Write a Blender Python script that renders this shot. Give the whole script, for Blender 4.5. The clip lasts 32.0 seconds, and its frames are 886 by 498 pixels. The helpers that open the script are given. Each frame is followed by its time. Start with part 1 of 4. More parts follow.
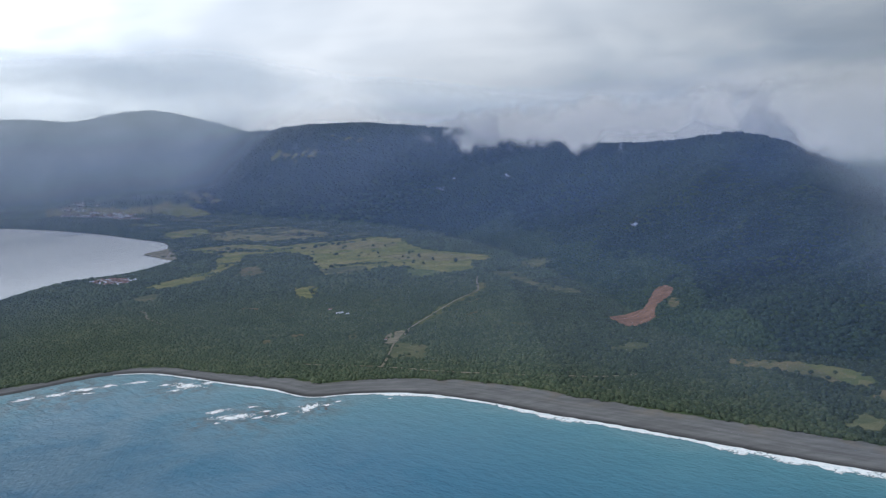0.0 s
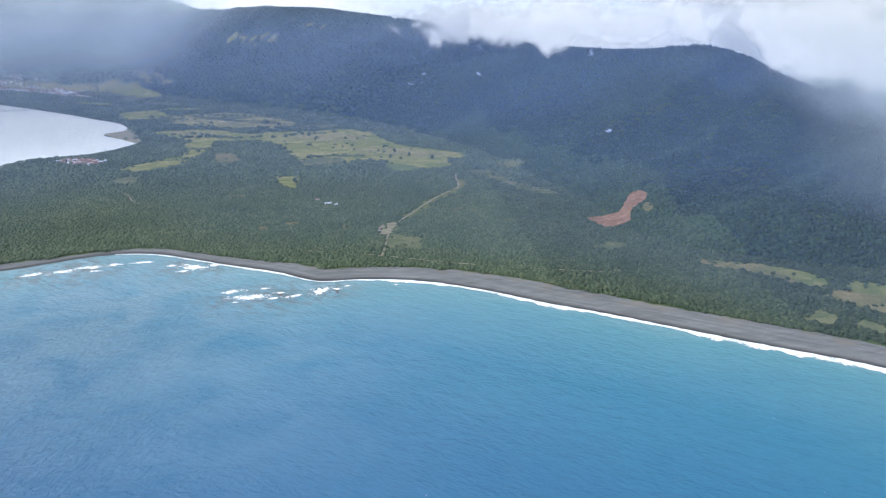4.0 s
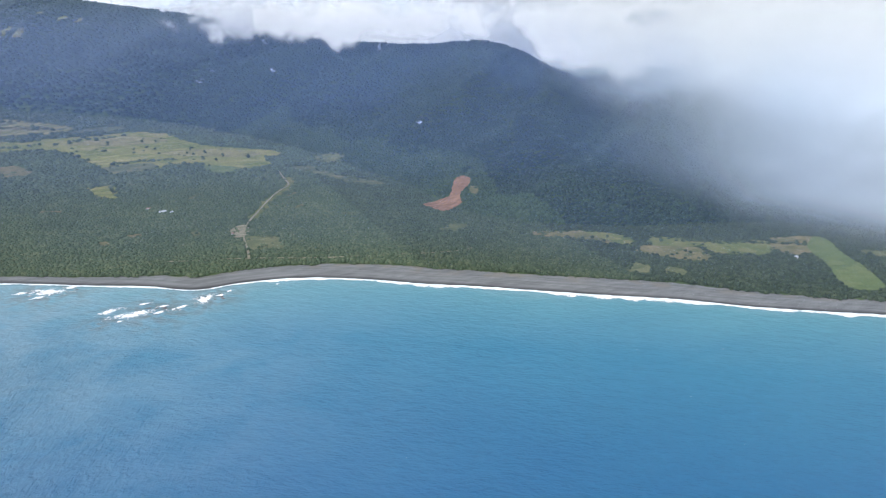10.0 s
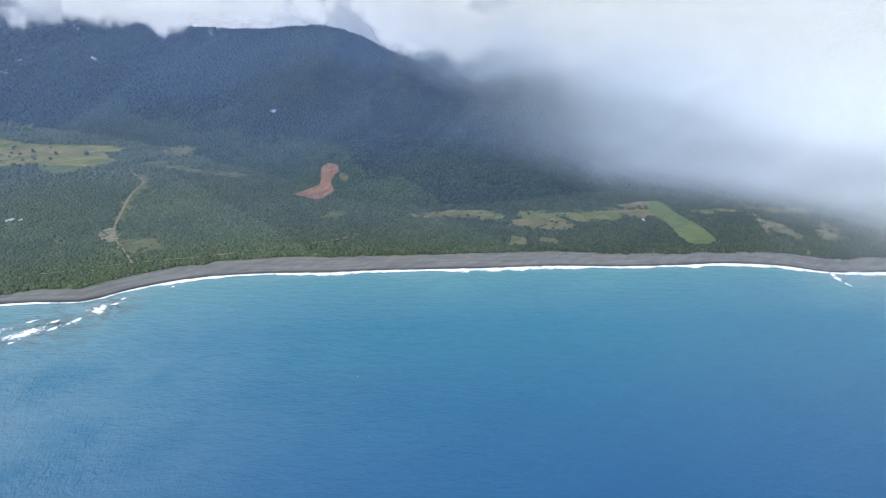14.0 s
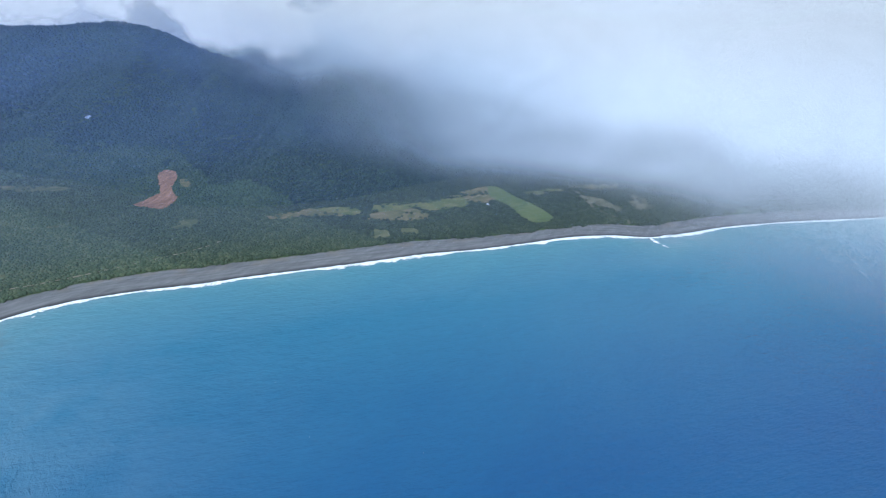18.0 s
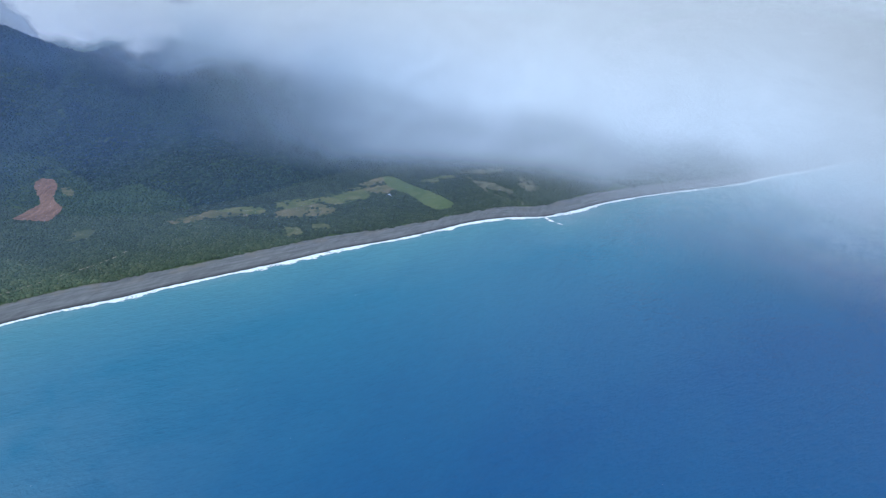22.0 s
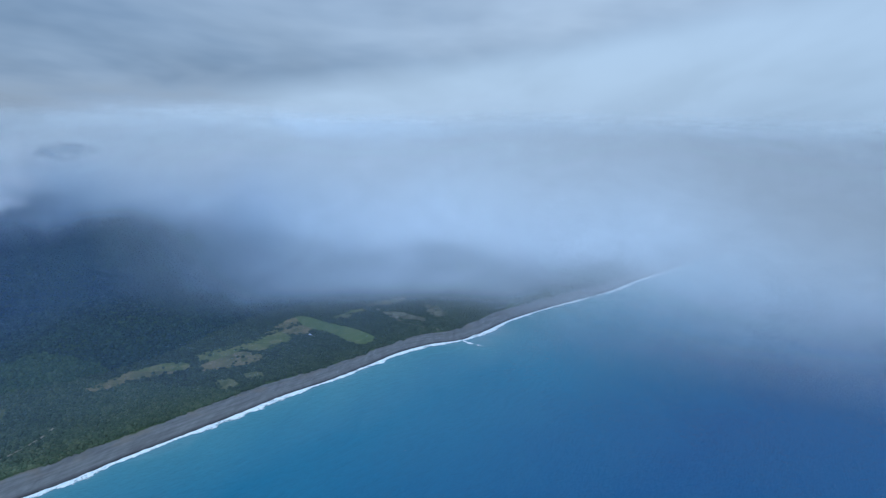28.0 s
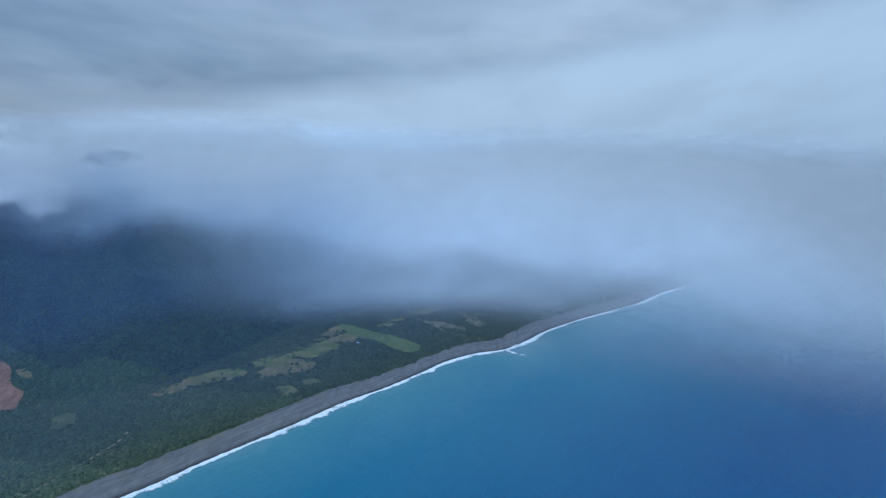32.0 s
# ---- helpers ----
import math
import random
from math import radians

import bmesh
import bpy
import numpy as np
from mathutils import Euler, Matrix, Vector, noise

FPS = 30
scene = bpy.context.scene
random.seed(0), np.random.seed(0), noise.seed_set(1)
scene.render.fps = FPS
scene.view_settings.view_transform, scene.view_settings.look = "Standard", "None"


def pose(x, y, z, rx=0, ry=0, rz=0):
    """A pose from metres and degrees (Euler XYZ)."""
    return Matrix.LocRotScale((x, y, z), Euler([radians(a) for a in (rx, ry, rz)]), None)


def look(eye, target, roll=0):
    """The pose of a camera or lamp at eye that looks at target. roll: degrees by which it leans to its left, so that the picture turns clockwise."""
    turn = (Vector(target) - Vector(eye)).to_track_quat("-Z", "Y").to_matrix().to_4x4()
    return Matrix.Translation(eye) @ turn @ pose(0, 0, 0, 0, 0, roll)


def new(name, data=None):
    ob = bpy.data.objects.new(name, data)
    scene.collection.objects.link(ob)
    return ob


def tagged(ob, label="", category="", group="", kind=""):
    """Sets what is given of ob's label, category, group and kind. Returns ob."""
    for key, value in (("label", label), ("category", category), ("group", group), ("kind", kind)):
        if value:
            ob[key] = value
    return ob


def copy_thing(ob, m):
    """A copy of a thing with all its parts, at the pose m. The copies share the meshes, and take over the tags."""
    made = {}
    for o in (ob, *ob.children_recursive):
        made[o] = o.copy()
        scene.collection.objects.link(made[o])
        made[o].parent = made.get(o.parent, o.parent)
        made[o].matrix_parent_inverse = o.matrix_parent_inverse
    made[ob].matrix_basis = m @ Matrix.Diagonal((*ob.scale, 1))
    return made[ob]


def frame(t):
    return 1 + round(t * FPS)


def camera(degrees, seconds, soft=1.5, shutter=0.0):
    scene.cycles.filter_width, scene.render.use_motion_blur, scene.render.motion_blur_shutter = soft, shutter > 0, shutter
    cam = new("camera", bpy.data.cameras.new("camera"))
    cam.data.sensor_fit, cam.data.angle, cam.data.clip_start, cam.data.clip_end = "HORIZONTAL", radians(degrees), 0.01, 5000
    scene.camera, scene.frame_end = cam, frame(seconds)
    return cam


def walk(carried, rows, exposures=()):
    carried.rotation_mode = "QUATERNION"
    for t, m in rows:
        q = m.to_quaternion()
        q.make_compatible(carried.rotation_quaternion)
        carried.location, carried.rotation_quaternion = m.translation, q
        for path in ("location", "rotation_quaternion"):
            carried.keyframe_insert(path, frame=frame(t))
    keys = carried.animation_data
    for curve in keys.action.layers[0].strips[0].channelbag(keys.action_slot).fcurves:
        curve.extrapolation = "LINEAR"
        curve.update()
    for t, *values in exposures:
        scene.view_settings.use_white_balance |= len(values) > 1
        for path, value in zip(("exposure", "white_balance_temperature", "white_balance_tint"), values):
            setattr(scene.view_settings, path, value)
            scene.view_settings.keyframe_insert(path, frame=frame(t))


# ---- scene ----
cam = camera(63.5, 32.0, 1.2)
PATH = [
    (0, (-10.429, 4.03, 371.283), (-10.428, 6.0, 370.936), -3.5),
    (0.5, (-20.215, -2.018, 373.706), (-20.213, -0.055, 373.325), -3.1),
    (1, (-31.566, -8.615, 375.916), (-31.565, -6.661, 375.489), -2.6),
    (1.5, (-44.115, -15.584, 377.994), (-44.108, -13.642, 377.516), -2.0),
    (2, (-57.565, -22.766, 380.005), (-57.539, -20.835, 379.484), -1.4),
    (2.5, (-71.681, -30.016, 381.999), (-71.624, -28.097, 381.437), -0.4),
    (3, (-86.28, -37.207, 384.018), (-86.186, -35.304, 383.41), 0.1),
    (3.5, (-101.224, -44.225, 386.09), (-101.092, -42.335, 385.451), 0.2),
    (5.5, (-162.842, -68.732, 395.221), (-162.532, -66.847, 394.627), 0.4),
    (6, (-178.513, -73.607, 397.735), (-178.153, -71.731, 397.142), 0.4),
    (6.5, (-194.268, -77.874, 400.334), (-193.853, -76.013, 399.728), 0.4),
    (7, (-210.112, -81.493, 403.007), (-209.646, -79.648, 402.39), 0.5),
    (7.5, (-226.052, -84.432, 405.744), (-225.536, -82.603, 405.122), 0.4),
    (8, (-242.096, -86.668, 408.532), (-241.525, -84.857, 407.904), 0.4),
    (8.5, (-258.254, -88.183, 411.358), (-257.622, -86.396, 410.718), 0.6),
    (9, (-274.527, -88.964, 414.208), (-273.834, -87.205, 413.556), 0.7),
    (9.5, (-290.917, -89.004, 417.07), (-290.163, -87.272, 416.413), 0.8),
    (10, (-307.418, -88.303, 419.93), (-306.603, -86.6, 419.27), 0.9),
    (10.5, (-324.019, -86.861, 422.777), (-323.148, -85.19, 422.105), 1.1),
    (11, (-340.699, -84.684, 425.602), (-339.778, -83.043, 424.924), 1.1),
    (11.5, (-357.437, -81.782, 428.395), (-356.463, -80.17, 427.72), 1.0),
    (12, (-374.199, -78.166, 431.151), (-373.169, -76.593, 430.47), 1.2),
    (12.5, (-390.949, -73.851, 433.863), (-389.864, -72.317, 433.179), 1.4),
    (13, (-407.646, -68.853, 436.529), (-406.509, -67.359, 435.842), 1.5),
    (13.5, (-424.243, -63.192, 439.147), (-423.058, -61.738, 438.452), 1.9),
    (14, (-440.69, -56.885, 441.718), (-439.453, -55.479, 441.015), 1.7),
    (14.5, (-456.934, -49.955, 444.244), (-455.647, -48.595, 443.539), 1.8),
    (16.5, (-518.826, -16.442, 453.99), (-517.357, -15.286, 453.28), 2.2),
    (17, (-533.277, -6.731, 456.373), (-531.766, -5.641, 455.646), 2.5),
    (17.5, (-547.231, 3.467, 458.751), (-545.674, 4.491, 458.026), 2.4),
    (18, (-560.655, 14.129, 461.134), (-559.052, 15.092, 460.424), 2.6),
    (18.5, (-573.522, 25.233, 463.532), (-571.885, 26.141, 462.828), 2.6),
    (19, (-585.812, 36.756, 465.954), (-584.144, 37.606, 465.25), 2.6),
    (19.5, (-597.517, 48.678, 468.409), (-595.819, 49.459, 467.697), 2.7),
    (20, (-608.636, 60.977, 470.904), (-606.913, 61.686, 470.176), 3.1),
    (20.5, (-619.179, 73.634, 473.446), (-617.441, 74.292, 472.708), 3.4),
    (21, (-629.166, 86.628, 476.041), (-627.421, 87.255, 475.29), 3.3),
    (21.5, (-638.626, 99.943, 478.692), (-636.871, 100.545, 477.945), 3.1),
    (22, (-647.598, 113.559, 481.399), (-645.825, 114.126, 480.666), 3.1),
    (22.5, (-656.13, 127.46, 484.161), (-654.335, 127.978, 483.448), 3.2),
    (23, (-664.277, 141.631, 486.975), (-662.463, 142.094, 486.273), 3.2),
    (23.5, (-672.1, 156.055, 489.833), (-670.263, 156.475, 489.163), 2.5),
    (24, (-679.663, 170.718, 492.723), (-677.799, 171.11, 492.115), 1.8),
    (24.5, (-687.034, 185.607, 495.633), (-685.144, 185.968, 495.087), 1.0),
    (25, (-694.277, 200.709, 498.542), (-692.362, 201.038, 498.066), 0.3),
    (25.5, (-701.452, 216.011, 501.43), (-699.52, 216.314, 501.012), 0.0),
    (27.5, (-730.31, 278.99, 512.162), (-728.357, 279.16, 511.766), 1.3),
    (28, (-737.602, 295.125, 514.45), (-735.646, 295.258, 514.054), 1.4),
    (28.5, (-744.84, 311.396, 516.486), (-742.879, 311.496, 516.107), 1.5),
    (29, (-751.912, 327.792, 518.217), (-749.949, 327.872, 517.847), 1.8),
    (29.5, (-758.656, 344.305, 519.582), (-756.693, 344.374, 519.203), 2.0),
    (30, (-764.845, 360.925, 520.519), (-762.884, 361.0, 520.134), 2.2),
    (30.5, (-770.184, 377.641, 520.958), (-768.224, 377.724, 520.57), 2.2),
    (31, (-774.294, 394.444, 520.828), (-772.333, 394.535, 520.443), 2.3),
    (31.5, (-776.704, 411.324, 520.051), (-774.743, 411.418, 519.671), 2.3),
    (32, (-776.839, 428.269, 518.549), (-774.875, 428.362, 518.181), 2.4),
]
# the clip's camera opens up over the sunlit sea, then closes and turns cooler towards the mist
LIGHT = [(0.0, -1.24, 6250, 10), (2.0, -0.68, 6250, 10), (4.0, -0.34, 6250, 10), (7.0, -0.32, 6450, 10), (13.0, -0.38, 6450, 10), (15.0, -0.5, 6050, 9), (17.0, -0.57, 5700, 8), (19.0, -0.66, 5450, 8), (23.0, -0.87, 5350, 7), (25.0, -1.02, 5200, 6), (28.0, -1.28, 4850, 4), (32.0, -1.36, 4800, 4)]
walk(cam, [(t, look(eye, target, roll)) for t, eye, target, roll in PATH], LIGHT)


# ---------------------------------------------------------------- light
SUN_AZ, SUN_EL = 103.0, 40.0          # degrees: west of straight ahead, above the horizon
toward_sun = Vector((-math.sin(radians(SUN_AZ)) * math.cos(radians(SUN_EL)), math.cos(radians(SUN_AZ)) * math.cos(radians(SUN_EL)), math.sin(radians(SUN_EL))))
world = bpy.data.worlds.new("overcast_sky")
scene.world = world
world.use_nodes = True
wt = world.node_tree
wt.nodes.clear()


def wn(kind, **props):
    n = wt.nodes.new(kind)
    for k, v in props.items():
        if k == "blend":
            n.blend_type = v
        elif k == "op":
            n.operation = v
    return n


def sky_clouds():
    """Daylight sky above a broken grey cloud layer, drawn by direction."""
    out = wn("ShaderNodeOutputWorld")
    sky = wt.nodes.new("ShaderNodeTexSky")
    sky.sky_type = "NISHITA"
    sky.sun_disc = False
    sky.sun_elevation = radians(SUN_EL)
    sky.sun_rotation = radians(-SUN_AZ)
    clear = wn("ShaderNodeBackground")
    clear.inputs["Strength"].default_value = 0.09
    wt.links.new(sky.outputs[0], clear.inputs["Color"])
    co = wn("ShaderNodeTexCoord")
    sep = wn("ShaderNodeSeparateXYZ")
    wt.links.new(co.outputs["Generated"], sep.inputs[0])
    up = wn("ShaderNodeMath", op="MAXIMUM")
    wt.links.new(sep.outputs[2], up.inputs[0])
    up.inputs[1].default_value = -0.12
    low = wn("ShaderNodeMath", op="ADD")
    wt.links.new(up.outputs[0], low.inputs[0])
    low.inputs[1].default_value = 0.2
    px = wn("ShaderNodeMath", op="DIVIDE")
    py = wn("ShaderNodeMath", op="DIVIDE")
    wt.links.new(sep.outputs[0], px.inputs[0])
    wt.links.new(sep.outputs[1], py.inputs[0])
    wt.links.new(low.outputs[0], px.inputs[1])
    wt.links.new(low.outputs[0], py.inputs[1])
    flat = wn("ShaderNodeCombineXYZ")
    wt.links.new(px.outputs[0], flat.inputs[0])
    wt.links.new(py.outputs[0], flat.inputs[1])
    big = wn("ShaderNodeTexNoise")
    big.inputs["Scale"].default_value = 0.5
    big.inputs["Detail"].default_value = 4.5
    big.inputs["Roughness"].default_value = 0.55
    big.inputs["Distortion"].default_value = 0.4
    wt.links.new(flat.outputs[0], big.inputs["Vector"])
    shades = wn("ShaderNodeValToRGB")
    e = shades.color_ramp.elements
    e[0].position, e[0].color = 0.30, (0.46, 0.57, 0.72, 1)
    e[1].position, e[1].color = 0.72, (1.40, 1.43, 1.46, 1)
    wt.links.new(big.outputs[0], shades.inputs[0])

    def dot(v):
        d = wt.nodes.new("ShaderNodeVectorMath")
        d.operation = "DOT_PRODUCT"
        wt.links.new(co.outputs["Generated"], d.inputs[0])
        d.inputs[1].default_value = v
        return d.outputs["Value"]

    def span(value, lo, hi, a=0.0, b=1.0):
        m = wn("ShaderNodeMapRange")
        m.interpolation_type = "SMOOTHSTEP"
        for key, v in (("From Min", lo), ("From Max", hi), ("To Min", a), ("To Max", b)):
            m.inputs[key].default_value = v
        wt.links.new(value, m.inputs["Value"])
        return m.outputs[0]

    def add(a, b, op="ADD"):
        m = wn("ShaderNodeMath", op=op)
        for slot, v in enumerate((a, b)):
            if isinstance(v, (int, float)):
                m.inputs[slot].default_value = v
            else:
                wt.links.new(v, m.inputs[slot])
        return m.outputs[0]

    def blend(f, a, b, kind="MIX"):
        m = wn("ShaderNodeMix")
        m.data_type, m.blend_type = "RGBA", kind
        for slot, v in ((0, f), (6, a), (7, b)):
            if isinstance(v, (int, float)):
                m.inputs[slot].default_value = v
            elif isinstance(v, tuple):
                m.inputs[slot].default_value = (*v, 1)
            else:
                wt.links.new(v, m.inputs[slot])
        return m.outputs[2]

    # the grey cloud deck ends in the east, where pale open haze lies below its edge
    edge = add(add(dot((0.126, 0.199, 1.0)), -0.160), add(add(big.outputs[0], -0.5), 0.07, "MULTIPLY"))
    pale = blend(span(edge, -0.16, -0.01), (1.17, 1.28, 1.37), (1.40, 1.48, 1.53))
    deck = blend(span(edge, 0.0, 0.06), pale, shades.outputs[0])
    # thinner, brighter cloud towards the sun and low over the horizon
    glow = span(dot(tuple(toward_sun)), -0.2, 1.0, 1.0, 2.6)
    hole = add(span(dot((-0.48, 0.87, 0.10)), 0.975, 0.999), span(big.outputs[0], 0.44, 0.56), "MULTIPLY")
    gap = add(span(dot((-0.42, 0.85, 0.30)), 0.30, 1.0, 1.0, 1.9), add(hole, 0.7, "MULTIPLY"))
    streak = wn("ShaderNodeTexNoise")
    drawn = wt.nodes.new("ShaderNodeMapping")
    drawn.inputs["Scale"].default_value = (1.0, 2.6, 1.0)
    drawn.inputs["Rotation"].default_value = (0, 0, radians(12))
    wt.links.new(flat.outputs[0], drawn.inputs["Vector"])
    wt.links.new(drawn.outputs[0], streak.inputs["Vector"])
    for key, v in (("Scale", 0.7), ("Detail", 3.0), ("Roughness", 0.5), ("Distortion", 0.2)):
        streak.inputs[key].default_value = v
    deck = blend(1.0, deck, span(streak.outputs[0], 0.32, 0.68, 0.95, 1.04), "MULTIPLY")
    bright = blend(1.0, blend(1.0, deck, glow, "MULTIPLY"), gap, "MULTIPLY")
    rim = add(span(sep.outputs[2], 0.035, 0.0), span(big.outputs[0], 0.40, 0.62), "MULTIPLY")
    rim = add(rim, span(edge, 0.0, 0.06), "MULTIPLY")
    cover = blend(rim, bright, (0.90, 0.92, 0.94))
    # a bright slit between the deck and the northern range
    slit = add(add(span(dot((0.0, 0.0, 1.0)), 0.034, 0.010), span(dot((0.0, 0.0, 1.0)), -0.10, -0.02), "MULTIPLY"), span(dot((-0.36, 0.93, 0.0)), 0.86, 0.95), "MULTIPLY")
    cover = blend(add(slit, span(big.outputs[0], 0.30, 0.55, 0.45, 1.0), "MULTIPLY"), cover, (1.85, 1.9, 1.95))
    grey = wn("ShaderNodeBackground")
    wt.links.new(cover, grey.inputs["Color"])
    grey.inputs["Strength"].default_value = 1.0
    both = wn("ShaderNodeMixShader")
    both.inputs[0].default_value = 0.88
    wt.links.new(clear.outputs[0], both.inputs[1])
    wt.links.new(grey.outputs[0], both.inputs[2])
    wt.links.new(both.outputs[0], out.inputs[0])


sky_clouds()
sun = new("sun", bpy.data.lights.new("sun", "SUN"))
sun.data.energy = 1.6
sun.data.angle = radians(12)
sun.data.color = (1.0, 0.96, 0.90)
sun.rotation_euler = (-toward_sun).to_track_quat("-Z", "Y").to_euler()


# ---------------------------------------------------------------- materials
class Nodes:
    """A short way to write node materials."""

    def __init__(self, name):
        self.mat = bpy.data.materials.new(name)
        self.mat.use_nodes = True
        self.t = self.mat.node_tree
        self.t.nodes.clear()
        self.out = self.t.nodes.new("ShaderNodeOutputMaterial")

    def add(self, kind):
        return self.t.nodes.new(kind)

    def link(self, a, b):
        self.t.links.new(a, b)

    def place(self, scale=(1, 1, 1), turn=0.0):
        g = self.add("ShaderNodeNewGeometry")
        m = self.add("ShaderNodeMapping")
        m.inputs["Scale"].default_value = scale
        m.inputs["Rotation"].default_value = (0, 0, radians(turn))
        self.link(g.outputs["Position"], m.inputs["Vector"])
        return m.outputs[0]

    def along(self, run, cross, turn):
        """Places for a drawn-out grain: its length and its width in metres, and the way it runs."""
        g = self.add("ShaderNodeNewGeometry")
        m = self.add("ShaderNodeMapping")
        m.vector_type = "TEXTURE"
        m.inputs["Scale"].default_value = (run, cross, 1)
        m.inputs["Rotation"].default_value = (0, 0, radians(turn))
        self.link(g.outputs["Position"], m.inputs["Vector"])
        return m.outputs[0]

    def noise(self, scale, detail=4, rough=0.55, where=None, distort=0.0):
        n = self.add("ShaderNodeTexNoise")
        n.inputs["Scale"].default_value = scale
        n.inputs["Detail"].default_value = detail
        n.inputs["Roughness"].default_value = rough
        n.inputs["Distortion"].default_value = distort
        self.link(where or self.place(), n.inputs["Vector"])
        return n.outputs[0]

    def ramp(self, value, *stops):
        r = self.add("ShaderNodeValToRGB")
        e = r.color_ramp.elements
        while len(e) < len(stops):
            e.new(0.5)
        for slot, (at, colour) in zip(e, stops):
            slot.position, slot.color = at, (*colour, 1)
        self.link(value, r.inputs[0])
        return r.outputs[0]

    def mix(self, factor, a, b, blend="MIX"):
        m = self.add("ShaderNodeMix")
        m.data_type, m.blend_type = "RGBA", blend
        for slot, v in ((0, factor), (6, a), (7, b)):
            if isinstance(v, (int, float)):
                m.inputs[slot].default_value = v
            elif isinstance(v, tuple):
                m.inputs[slot].default_value = (*v, 1)
            else:
                self.link(v, m.inputs[slot])
        return m.outputs[2]

    def math(self, op, a, b=0.0, clamp=False):
        m = self.add("ShaderNodeMath")
        m.operation, m.use_clamp = op, clamp
        for slot, v in ((0, a), (1, b)):
            if isinstance(v, (int, float)):
                m.inputs[slot].default_value = v
            else:
                self.link(v, m.inputs[slot])
        return m.outputs[0]

    def span(self, value, a, b, c=0.0, d=1.0, smooth=True):
        m = self.add("ShaderNodeMapRange")
        m.interpolation_type = "SMOOTHSTEP" if smooth else "LINEAR"
        for key, v in (("From Min", a), ("From Max", b), ("To Min", c), ("To Max", d)):
            m.inputs[key].default_value = v
        self.link(value, m.inputs["Value"])
        return m.outputs[0]

    def layer(self, name):
        a = self.add("ShaderNodeAttribute")
        a.attribute_name = name
        return a.outputs["Fac"]

    def island(self):
        return self.add("ShaderNodeNewGeometry").outputs["Random Per Island"]

    def single(self):
        return self.add("ShaderNodeObjectInfo").outputs["Random"]

    def bump(self, height, strength, distance):
        b = self.add("ShaderNodeBump")
        b.inputs["Strength"].default_value = strength
        b.inputs["Distance"].default_value = distance
        self.link(height, b.inputs["Height"])
        return b.outputs[0]

    def finish(self, colour, rough=0.9, normal=None, spec=0.3, ior=None):
        p = self.add("ShaderNodeBsdfPrincipled")
        if isinstance(colour, tuple):
            p.inputs["Base Color"].default_value = (*colour, 1)
        else:
            self.link(colour, p.inputs["Base Color"])
        if isinstance(rough, (int, float)):
            p.inputs["Roughness"].default_value = rough
        else:
            self.link(rough, p.inputs["Roughness"])
        p.inputs["Specular IOR Level"].default_value = spec
        if ior:
            p.inputs["IOR"].default_value = ior
        if normal:
            self.link(normal, p.inputs["Normal"])
        self.link(p.outputs[0], self.out.inputs[0])
        return self.mat


